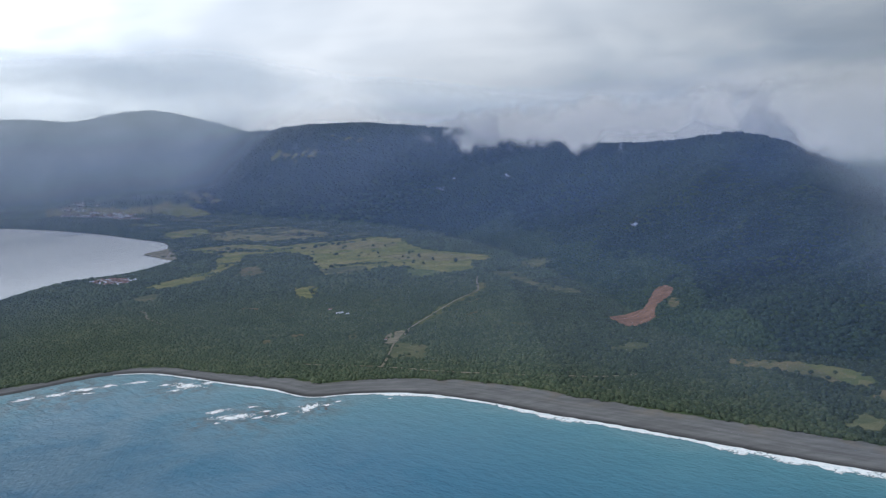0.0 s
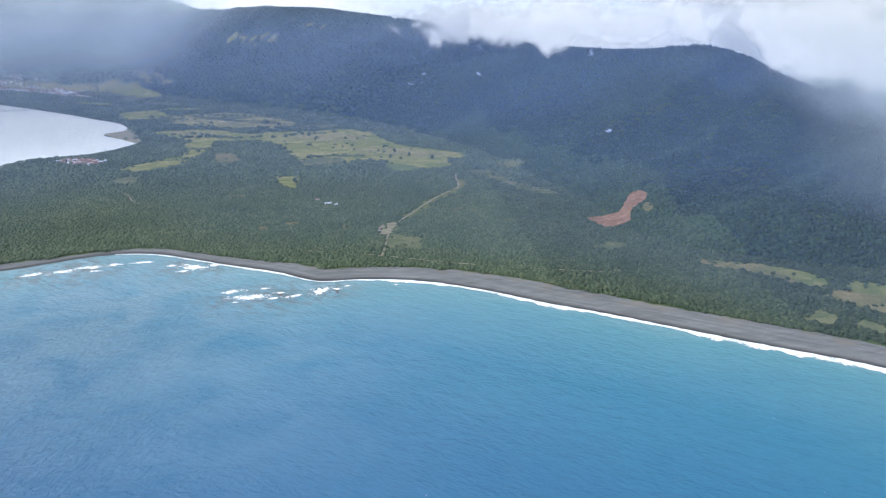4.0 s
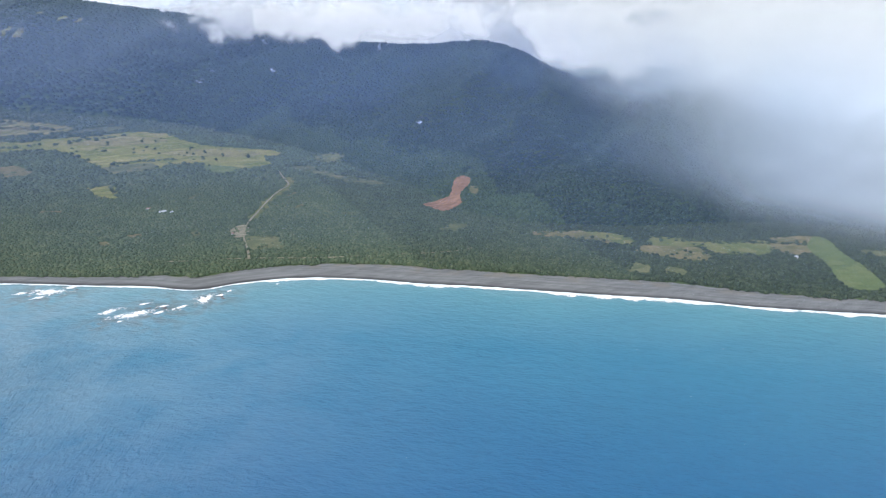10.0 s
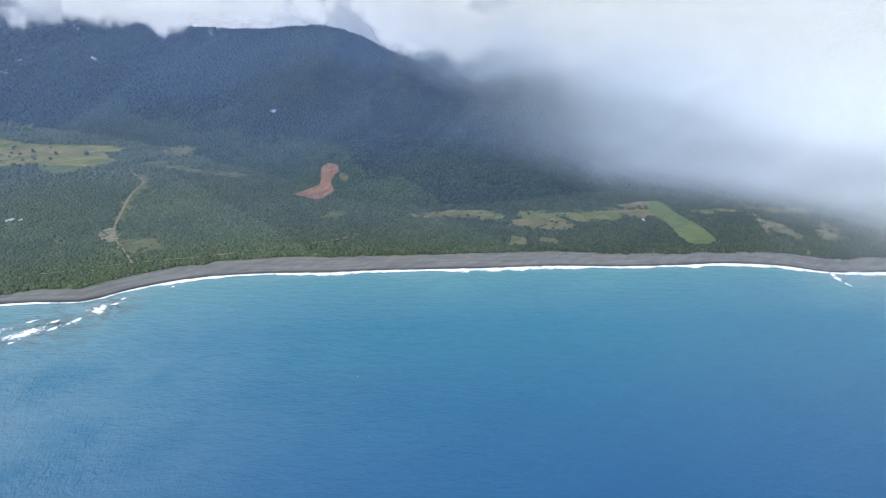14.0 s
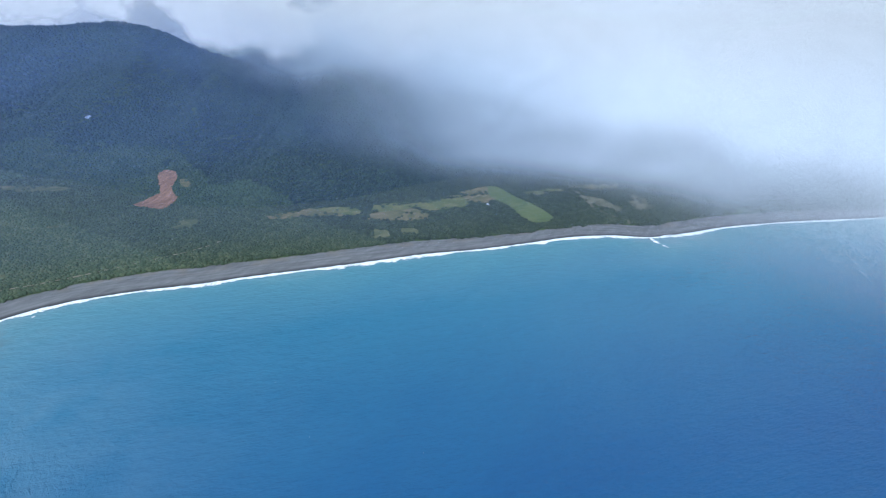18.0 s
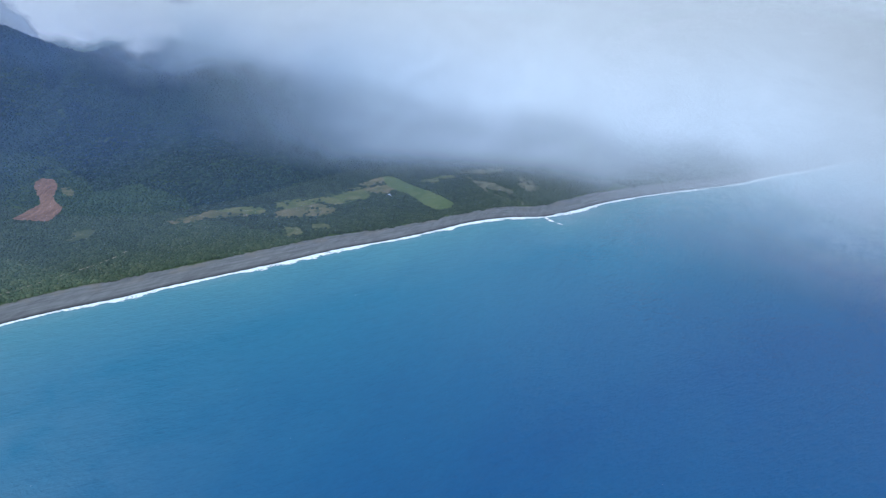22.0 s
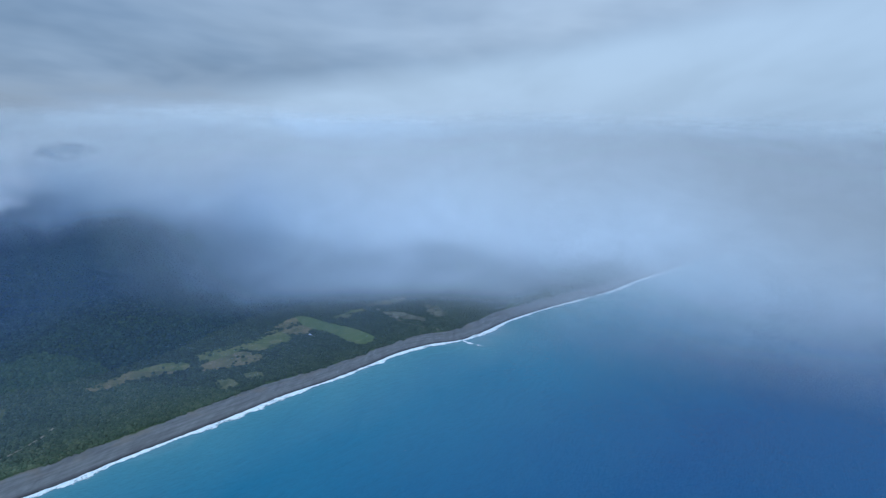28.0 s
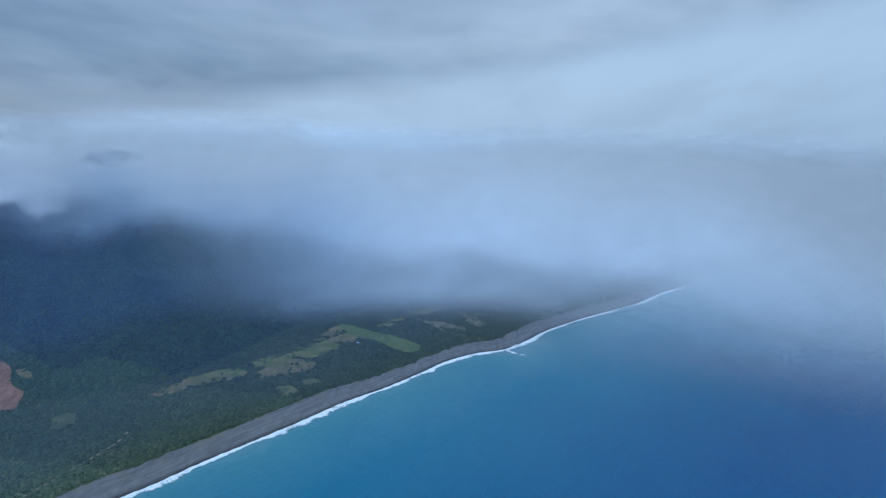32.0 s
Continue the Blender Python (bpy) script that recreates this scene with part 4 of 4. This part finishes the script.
def reef(x, y, rx, ry, seed):
    """Low dark rocks that barely break the water."""
    rng = random.Random(seed)
    base = thing("reef", x, y, "low dark reef rocks awash in foam", "reef", "reefs off the beach", z=0.0)
    for _ in range(7):
        bm = bmesh.new()
        bmesh.ops.create_icosphere(bm, subdivisions=2, radius=1)
        sx_, sy_, sz_ = rng.uniform(2.5, 6), rng.uniform(2, 4), rng.uniform(0.3, 0.6)
        ox, oy = rng.uniform(-rx, rx), rng.uniform(-ry, ry)
        for v in bm.verts:
            k = 0.75 + 0.5 * noise.noise(v.co * 1.7 + Vector((ox, oy, seed)))
            v.co = Vector((v.co.x * sx_ * k + ox, v.co.y * sy_ * k + oy, v.co.z * sz_ * k))
        part("rock", bm, STONE, base)
    return base


for k, (x, y, rx, ry) in enumerate([(-290, 918, 30, 12), (-198, 932, 18, 12), (-405, 1050, 36, 12), (-590, 1056, 46, 14)]):
    reef(x, y, rx, ry, 30 + k)


# ---------------------------------------------------------------- forest
phi = (1 + 5 ** 0.5) / 2
ICO = np.array([(-1, phi, 0), (1, phi, 0), (-1, -phi, 0), (1, -phi, 0), (0, -1, phi), (0, 1, phi), (0, -1, -phi), (0, 1, -phi), (phi, 0, -1), (phi, 0, 1), (-phi, 0, -1), (-phi, 0, 1)]) / math.hypot(1, phi)
ICO_F = np.array([(0, 11, 5), (0, 5, 1), (0, 1, 7), (0, 7, 10), (0, 10, 11), (1, 5, 9), (5, 11, 4), (11, 10, 2), (10, 7, 6), (7, 1, 8), (3, 9, 4), (3, 4, 2), (3, 2, 6), (3, 6, 8), (3, 8, 9), (4, 9, 5), (2, 4, 11), (6, 2, 10), (8, 6, 7), (9, 8, 1)])
ICO_F = ICO_F[(ICO[ICO_F][..., 2].max(1) > 0.1)]
rng = np.random.default_rng(4)


# rows of trees that part the fields
HEDGES = [np.array(row, float) for row in ([(-920, 2640), (-700, 2590), (-430, 2400)], [(-860, 2720), (-640, 2680), (-470, 2540)], [(-880, 2300), (-700, 2270), (-530, 2150)], [(-780, 2230), (-640, 2210), (-560, 2160)],
                                           [(-690, 2010), (-590, 1990)], [(-720, 1830), (-610, 1850)], [(-420, 2180), (-240, 2225)], [(-360, 1800), (-230, 1830), (-150, 1815)], [(-2000, 3690), (-1700, 3620), (-1400, 3500)], [(600, 830), (700, 770), (790, 720)])]


def open_ground(xy):
    """True where fields, tracks and scars keep the trees away."""
    bare = np.zeros(len(xy), bool)
    for ring in clear_polys:
        lo, hi = ring.min(0) - 5, ring.max(0) + 5
        near = np.flatnonzero(((xy > lo) & (xy < hi)).all(1))
        if len(near):
            bare[near] |= inside(ring, xy[near])
    for line, half in clear_lines:
        lo, hi = line.min(0) - half, line.max(0) + half
        near = np.flatnonzero(((xy > lo) & (xy < hi)).all(1))
        if len(near):
            bare[near] |= nearest(line, xy[near])[0] < half
    for line in HEDGES:
        bare &= nearest(line, xy)[0] > 2.5 + 7 * fractal(xy[:, 0], xy[:, 1], 20, 61, 2) ** 2
    return bare


def crowns(name, x0, x1, y0, y1, gap, want, material, label, small, large, keep=1.0):
    """Tree crowns packed side by side over a stretch of land, as one mass."""
    ax, ay = np.meshgrid(np.arange(float(x0), x1, gap), np.arange(y0, y1, gap * 0.88))
    ax[1::2] += gap / 2
    xy = np.stack([ax.ravel(), ay.ravel()], 1) + rng.uniform(-0.42, 0.42, (ax.size, 2)) * gap
    shore, hill = sample(SHORE, *xy.T), sample(HILL, *xy.T)
    ok = want(xy, shore, hill) & (rng.random(len(xy)) < keep)
    ragged = (fractal(xy[:, 0], xy[:, 1], 30, 91, 3) - 0.5) * 22
    south = (xy[:, 0] > -780) & (xy[:, 1] < 1180) | (xy[:, 0] > 700)
    ok &= shore > np.where(south, beach_width(xy[:, 0]) + ragged, 8)
    xy = xy[ok]
    bare = open_ground(xy + rng.normal(0, 1.0, xy.shape) * min(7.0, 0.8 * gap))
    thicket = fractal(xy[:, 0], xy[:, 1], 26 if gap < 9 else 55, 97, 3) > 0.62
    xy = xy[~bare | (thicket & (rng.random(len(xy)) < (0.05 if gap < 9 else 0.2)))]
    for ring in keep_open:
        xy = xy[~inside(ring, xy)]
    n = len(xy)
    big = fractal(xy[:, 0], xy[:, 1], 70, 93, 3)
    r = gap * rng.uniform(small, large, n) * (0.75 + 0.5 * big)
    tall = np.minimum(r * rng.uniform(0.5, 1.05, n), rng.uniform(7.5, 10.5, n))
    z = sample(HZ, xy[:, 0], xy[:, 1])
    turn = rng.uniform(0, 6.283, n)
    lump = rng.uniform(0.78, 1.15, (n, 12))
    c, s = np.cos(turn)[:, None], np.sin(turn)[:, None]
    v = np.empty((n, 12, 3))
    bx, by, bz = ICO[:, 0] * lump, ICO[:, 1] * lump, ICO[:, 2] * lump
    v[..., 0] = xy[:, :1] + r[:, None] * (c * bx - s * by)
    v[..., 1] = xy[:, 1:] + r[:, None] * (s * bx + c * by)
    v[..., 2] = (z + tall * 0.35)[:, None] + tall[:, None] * bz
    f = (ICO_F[None] + 12 * np.arange(n)[:, None, None]).reshape(-1, 3)
    ob = new(name, mesh_from(name, v.reshape(-1, 3), f, material, True))
    return tagged(ob, label, "forest", kind="stuff")


def flat(xy, shore, hill):
    return (hill < 6) & (shore > 4)


def foothill(xy, shore, hill):
    return (hill >= 6) & (shore > 4) & (hill < 10 + 200 * fractal(xy[:, 0], xy[:, 1], 170, 33, 5) + 50 * (fractal(xy[:, 0], xy[:, 1], 22, 35, 2) - 0.5)) & (np.abs(xy[:, 0] - 235) < 235) & (np.abs(xy[:, 1] - 1530) < 570)


def slope(xy, shore, hill):
    return (hill >= 6) & (shore > 4) & ~foothill(xy, shore, hill)


crowns("lowland_forest", -1000, 140, 880, 1560, 4.6, flat, LOW_LEAF, "dense low coastal scrub forest in mixed greens", 0.55, 0.95)
crowns("lowland_forest", 140, 430, 250, 1560, 4.8, flat, EAST_LEAF_SHADED, "green scrub forest running up to the hills", 0.55, 0.95)
crowns("lowland_forest", 430, 1100, 250, 1560, 4.9, flat, SHORE_LEAF_SHADED, "dense green trees between beach and hills", 0.55, 0.95)
crowns("lowland_forest", -1400, 330, 1560, 2150, 7.0, flat, LOW_LEAF, "green tree belts between the rice fields", 0.55, 0.95, 0.93)
crowns("lowland_forest", -2300, 400, 2150, 3700, 11, flat, LOW_LEAF, "distant trees on the plain round the bay", 0.45, 0.8, 0.85)
crowns("lowland_forest", 1100, 2600, -1000, 900, 12, flat, SHORE_LEAF_SHADED, "trees on the misty shore plain", 0.55, 0.95)
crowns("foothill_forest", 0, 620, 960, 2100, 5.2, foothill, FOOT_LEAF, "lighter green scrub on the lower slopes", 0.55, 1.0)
crowns("hill_forest", 100, 1450, 400, 1750, 6.1, slope, HILL_LEAF_SHADED, "dark rainforest on the lower hillside", 0.55, 1.0)
crowns("hill_forest", -420, 1200, 1750, 2500, 8.2, slope, HILL_LEAF_SHADED, "dark rainforest covering the mountain side", 0.55, 1.0)
crowns("hill_forest", -1300, 700, 2500, 4000, 14, slope, HILL_LEAF_SHADED, "distant forest on the cloudy range", 0.55, 1.0)
crowns("hill_forest", 1450, 2600, -600, 1700, 14, slope, HILL_LEAF_SHADED, "misty forest on the eastern hills", 0.55, 1.0)
crowns("hill_forest", -3300, -1300, 3500, 4750, 20, slope, HILL_LEAF_SHADED, "forest on the far hazy range", 0.32, 0.48)


# ---------------------------------------------------------------- trees that stand alone
def lone_tree(x, y, size, seed):
    rng_ = random.Random(seed)
    base = thing("tree", x, y, "single broad green tree standing in open ground", "tree", "trees in the fields")
    bm = bmesh.new()
    bmesh.ops.create_cone(bm, segments=7, radius1=0.07 * size, radius2=0.035 * size, depth=0.6 * size, cap_ends=True)
    bmesh.ops.translate(bm, verts=bm.verts[:], vec=(0, 0, 0.28 * size))
    for k in range(4):
        arm = bmesh.ops.create_cone(bm, segments=5, radius1=0.03 * size, radius2=0.012 * size, depth=0.5 * size)["verts"]
        bmesh.ops.transform(bm, verts=arm, matrix=pose(0, 0, 0.5 * size) @ pose(0, 0, 0, 0, 0, 90 * k + 20) @ pose(0, 0, 0, 48, 0, 0) @ pose(0, 0, 0.2 * size))
    part("trunk", bm, BARK, base)
    bm = bmesh.new()
    for _ in range(16):
        blob = bmesh.ops.create_icosphere(bm, subdivisions=1, radius=size * rng_.uniform(0.14, 0.26))["verts"]
        a, d = rng_.uniform(0, 6.28), rng_.uniform(0, 0.42) * size
        for v in blob:
            v.co *= rng_.uniform(0.8, 1.2)
            v.co += Vector((d * math.cos(a), d * math.sin(a), 0))
        lift = size * rng_.uniform(0.55, 1.0) - 0.5 * d
        bmesh.ops.translate(bm, verts=blob, vec=(0, 0, lift))
    part("crown", bm, LOW_LEAF, base)
    return base


first = [lone_tree(-60, 1760, 9, 1), lone_tree(20, 1765, 11, 2), lone_tree(-190, 1960, 8, 3)]
rt = random.Random(12)
for k, ring in enumerate(clear_polys[:14]):
    c, reach = ring.mean(0), np.abs(ring - ring.mean(0)).max()
    for _ in range(4 if reach > 100 else 1):
        w = ring[rt.randrange(len(ring))]
        q = c + (w - c) * rt.uniform(0.35, 0.95)
        s = rt.uniform(0.6, 1.1)
        copy_thing(first[rt.randrange(3)], pose(q[0], q[1], float(sample(HZ, *q)) + 0.3, 0, 0, rt.uniform(0, 360)) @ Matrix.Scale(s, 4))


# ---------------------------------------------------------------- houses
def house(x, y, w, d, h, turn, roof_mat, label, group):
    base = thing("house", x, y, label, "house", group, turn=turn)
    bm = bmesh.new()
    bmesh.ops.create_cube(bm, size=1, matrix=Matrix.Translation((0, 0, h / 2 - 0.2)) @ Matrix.Diagonal((w, d, h + 0.4, 1)))
    part("wall", bm, WHITE, base)
    bm = bmesh.new()
    e, t = 0.6, 0.35 * d
    a = [bm.verts.new(p) for p in ((-w / 2 - e, -d / 2 - e, h - 0.1), (w / 2 + e, -d / 2 - e, h - 0.1), (w / 2 + e, d / 2 + e, h - 0.1), (-w / 2 - e, d / 2 + e, h - 0.1), (-w / 2 - e, 0, h + t), (w / 2 + e, 0, h + t))]
    for f in ((0, 1, 5, 4), (2, 3, 4, 5), (1, 2, 5), (3, 0, 4), (3, 2, 1, 0)):
        bm.faces.new([a[i] for i in f])
    part("roof", bm, roof_mat, base)
    for side in (-1, 1):
        bm = bmesh.new()
        bmesh.ops.create_cube(bm, size=1, matrix=Matrix.Translation((side * w * 0.25, -d / 2 - 0.03, h * 0.5)) @ Matrix.Diagonal((w * 0.16, 0.1, h * 0.35, 1)))
        part("window", bm, STONE, base)
    bm = bmesh.new()
    bmesh.ops.create_cube(bm, size=1, matrix=Matrix.Translation((0, -d / 2 - 0.03, h * 0.36)) @ Matrix.Diagonal((w * 0.13, 0.12, h * 0.72, 1)))
    part("door", bm, BARK, base)
    return base


def hamlet(x, y, rx, ry, turn, count, seed, size, group):
    rh = random.Random(seed)
    made = []
    c, s = math.cos(radians(turn)), math.sin(radians(turn))
    for k in range(count):
        u, v = rh.uniform(-rx, rx), rh.uniform(-ry, ry)
        px, py = x + c * u - s * v, y + s * u + c * v
        if float(sample(SHORE, px, py)) < 8:
            continue
        if k < 3:
            mat, words = (RUST, "small house with a rusted red metal roof") if k != 1 else (ZINC, "small house with a pale zinc roof")
            made.append(house(px, py, size * 1.4, size, size * 0.5, rh.uniform(0, 180), mat, words, group))
        elif made:
            copy_thing(made[rh.randrange(len(made))], pose(px, py, float(sample(HZ, px, py)), 0, 0, rh.uniform(0, 180)))


hamlet(-888, 1866, 62, 30, -28, 64, 5, 8.0, "houses of the bay village")
hamlet(-1750, 3630, 260, 50, -30, 80, 6, 13, "houses of the distant town")
hamlet(-1500, 3420, 130, 40, -35, 30, 7, 12, "houses of the distant town")
house(-222, 1384, 13, 7, 3.4, 20, ZINC, "white farmhouse with a zinc roof in the scrub", "farm buildings")
house(-206, 1376, 7, 5, 3.0, 60, ZINC, "white shed beside the farmhouse", "farm buildings")
house(-246, 1421, 8, 5, 3.0, 10, RUST, "small farm hut with a rusted roof", "farm buildings")
house(715, 676, 7, 5, 3.0, 35, ZINC, "pale field hut at the edge of a green field", "farm buildings")
house(-118, 1200, 6, 4, 2.8, 70, RUST, "small hut in the bare clearing", "farm buildings")


def pier(x, y, length, turn):
    base = thing("pier", x, y, "grey concrete pier reaching into the bay", "pier", z=0.0, turn=turn)
    bm = bmesh.new()
    bmesh.ops.create_cube(bm, size=1, matrix=Matrix.Translation((length / 2, 0, 2.6)) @ Matrix.Diagonal((length, 9, 1.2, 1)))
    bmesh.ops.bevel(bm, geom=bm.edges[:], offset=0.2, segments=1)
    part("deck", bm, CONCRETE, base)
    bm = bmesh.new()
    bmesh.ops.create_cube(bm, size=1, matrix=Matrix.Translation((length, 0, 2.6)) @ Matrix.Diagonal((26, 30, 1.3, 1)))
    part("head", bm, CONCRETE, base)
    for k in range(5):
        for side in (-3, 3):
            bm = bmesh.new()
            bmesh.ops.create_cone(bm, segments=8, radius1=0.7, radius2=0.7, depth=6, cap_ends=True)
            bmesh.ops.translate(bm, verts=bm.verts[:], vec=(length * (k + 0.5) / 5, side, -0.9))
            part("pile", bm, CONCRETE, base)


pier(-1500, 3010, 95, 205)


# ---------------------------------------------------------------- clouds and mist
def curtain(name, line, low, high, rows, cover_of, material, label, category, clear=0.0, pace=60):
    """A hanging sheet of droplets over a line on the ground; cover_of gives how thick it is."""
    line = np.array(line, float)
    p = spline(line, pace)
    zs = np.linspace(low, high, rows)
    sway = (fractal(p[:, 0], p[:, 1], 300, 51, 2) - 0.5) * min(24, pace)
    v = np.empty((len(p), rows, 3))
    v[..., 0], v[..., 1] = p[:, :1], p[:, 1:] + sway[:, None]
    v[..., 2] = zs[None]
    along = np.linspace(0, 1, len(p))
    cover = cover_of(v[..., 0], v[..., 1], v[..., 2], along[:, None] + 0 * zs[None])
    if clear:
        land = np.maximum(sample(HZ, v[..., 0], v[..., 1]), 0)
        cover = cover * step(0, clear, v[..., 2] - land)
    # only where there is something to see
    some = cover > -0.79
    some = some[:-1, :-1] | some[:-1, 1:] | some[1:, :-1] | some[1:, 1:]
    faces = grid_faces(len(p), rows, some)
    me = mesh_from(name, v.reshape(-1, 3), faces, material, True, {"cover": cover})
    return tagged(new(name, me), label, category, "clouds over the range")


def step(a, b, v):
    u = np.clip((v - a) / (b - a), 0, 1)
    return u * u * (3 - 2 * u)


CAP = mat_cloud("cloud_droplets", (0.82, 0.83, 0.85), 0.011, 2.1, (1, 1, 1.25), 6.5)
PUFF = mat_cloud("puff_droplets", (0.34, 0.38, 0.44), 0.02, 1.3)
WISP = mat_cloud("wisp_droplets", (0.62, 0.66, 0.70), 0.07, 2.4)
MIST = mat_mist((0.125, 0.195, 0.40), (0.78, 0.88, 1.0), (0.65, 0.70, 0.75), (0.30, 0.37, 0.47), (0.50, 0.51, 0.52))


def uneven(x, y, size, amount, seed=57):
    return (fractal(x, y, size, seed, 3) - 0.5) * amount


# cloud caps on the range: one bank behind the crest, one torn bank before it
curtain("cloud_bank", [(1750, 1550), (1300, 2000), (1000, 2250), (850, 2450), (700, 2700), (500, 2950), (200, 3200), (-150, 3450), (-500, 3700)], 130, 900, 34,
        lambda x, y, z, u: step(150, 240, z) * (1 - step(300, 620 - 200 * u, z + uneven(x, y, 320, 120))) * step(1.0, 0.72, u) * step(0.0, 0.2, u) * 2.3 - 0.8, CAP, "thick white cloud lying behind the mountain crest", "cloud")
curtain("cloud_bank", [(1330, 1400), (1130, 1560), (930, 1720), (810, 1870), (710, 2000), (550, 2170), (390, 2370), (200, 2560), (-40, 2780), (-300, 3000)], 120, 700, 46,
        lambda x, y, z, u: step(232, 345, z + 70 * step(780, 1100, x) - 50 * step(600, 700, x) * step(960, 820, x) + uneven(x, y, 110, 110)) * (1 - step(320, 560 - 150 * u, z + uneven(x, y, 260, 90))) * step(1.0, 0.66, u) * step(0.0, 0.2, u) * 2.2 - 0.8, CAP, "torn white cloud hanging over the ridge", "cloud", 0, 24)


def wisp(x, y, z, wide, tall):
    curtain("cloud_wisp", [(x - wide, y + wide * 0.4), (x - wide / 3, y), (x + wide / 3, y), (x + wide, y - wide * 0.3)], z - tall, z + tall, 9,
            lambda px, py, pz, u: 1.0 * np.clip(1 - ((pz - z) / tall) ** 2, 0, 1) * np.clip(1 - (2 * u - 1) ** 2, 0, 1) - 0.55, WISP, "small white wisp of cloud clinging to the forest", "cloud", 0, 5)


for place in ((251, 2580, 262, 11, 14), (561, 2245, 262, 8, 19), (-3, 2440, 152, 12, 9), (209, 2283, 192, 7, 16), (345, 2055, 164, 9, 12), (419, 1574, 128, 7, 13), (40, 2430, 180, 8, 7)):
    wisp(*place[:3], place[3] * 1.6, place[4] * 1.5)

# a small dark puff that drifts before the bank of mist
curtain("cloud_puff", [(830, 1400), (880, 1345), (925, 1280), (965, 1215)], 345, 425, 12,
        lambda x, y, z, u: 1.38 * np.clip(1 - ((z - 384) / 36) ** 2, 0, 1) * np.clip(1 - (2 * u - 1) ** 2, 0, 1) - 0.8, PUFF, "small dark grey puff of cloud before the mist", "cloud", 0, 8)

# mist and blue haze: sheets of droplets that stand in for hazy air one behind the other, thin over the plain and dense
# in the east
def drift(x, y, z):
    """How far into the bank of mist a place lies."""
    out = np.maximum(-sample(SHORE, x, y), 0)
    east, north = 0.927 * x + 0.375 * y, -0.375 * x + 0.927 * y
    return east - 100 * np.exp(-out / 60) * step(-150, 450, north) + 130 * step(200, -350, north) - 0.85 * np.maximum(north - 400, 0) + 800 * (1 - np.exp(-out / 520)) - 0.8 * np.clip(400 - east, 0, 900) + uneven(x, y, 700, 240) + 0.6 * np.clip(z - 110, 0, 330)


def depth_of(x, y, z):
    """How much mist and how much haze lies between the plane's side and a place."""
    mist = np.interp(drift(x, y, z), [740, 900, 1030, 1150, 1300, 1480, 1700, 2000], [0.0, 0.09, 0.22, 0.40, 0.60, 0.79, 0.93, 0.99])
    # aerial haze put into the sheets' tint, deeper with distance from the flight path
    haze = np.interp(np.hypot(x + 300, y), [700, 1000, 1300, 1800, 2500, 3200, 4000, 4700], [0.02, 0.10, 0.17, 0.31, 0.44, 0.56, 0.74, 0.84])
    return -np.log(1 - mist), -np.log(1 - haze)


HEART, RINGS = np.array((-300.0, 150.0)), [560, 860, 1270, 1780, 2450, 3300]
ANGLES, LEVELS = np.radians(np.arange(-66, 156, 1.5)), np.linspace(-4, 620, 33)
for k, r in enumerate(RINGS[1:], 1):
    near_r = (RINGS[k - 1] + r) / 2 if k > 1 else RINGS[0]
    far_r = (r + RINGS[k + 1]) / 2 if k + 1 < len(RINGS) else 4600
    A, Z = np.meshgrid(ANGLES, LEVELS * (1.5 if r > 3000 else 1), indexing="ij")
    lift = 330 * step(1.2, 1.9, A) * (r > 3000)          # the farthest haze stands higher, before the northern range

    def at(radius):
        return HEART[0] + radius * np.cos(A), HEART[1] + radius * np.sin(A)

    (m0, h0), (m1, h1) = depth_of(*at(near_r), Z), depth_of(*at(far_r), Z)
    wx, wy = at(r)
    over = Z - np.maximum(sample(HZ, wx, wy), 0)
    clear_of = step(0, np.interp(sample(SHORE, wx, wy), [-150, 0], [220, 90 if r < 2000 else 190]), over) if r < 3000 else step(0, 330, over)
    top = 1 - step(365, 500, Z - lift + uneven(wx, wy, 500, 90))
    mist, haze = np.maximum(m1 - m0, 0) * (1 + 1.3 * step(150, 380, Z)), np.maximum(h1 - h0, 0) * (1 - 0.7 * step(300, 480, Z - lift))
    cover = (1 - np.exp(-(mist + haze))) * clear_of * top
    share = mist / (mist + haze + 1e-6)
    # mist over the hills is tinted darker, painting the shade under the cloud
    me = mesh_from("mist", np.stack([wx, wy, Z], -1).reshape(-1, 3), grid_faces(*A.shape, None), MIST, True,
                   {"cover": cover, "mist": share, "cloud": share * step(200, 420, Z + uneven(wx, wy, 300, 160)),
                    "far": Z * 0 + step(1900, 3400, r), "shaded_mist": share * step(420, 60, -sample(SHORE, wx, wy)) * step(0, 650, -0.375 * wx + 0.927 * wy)})
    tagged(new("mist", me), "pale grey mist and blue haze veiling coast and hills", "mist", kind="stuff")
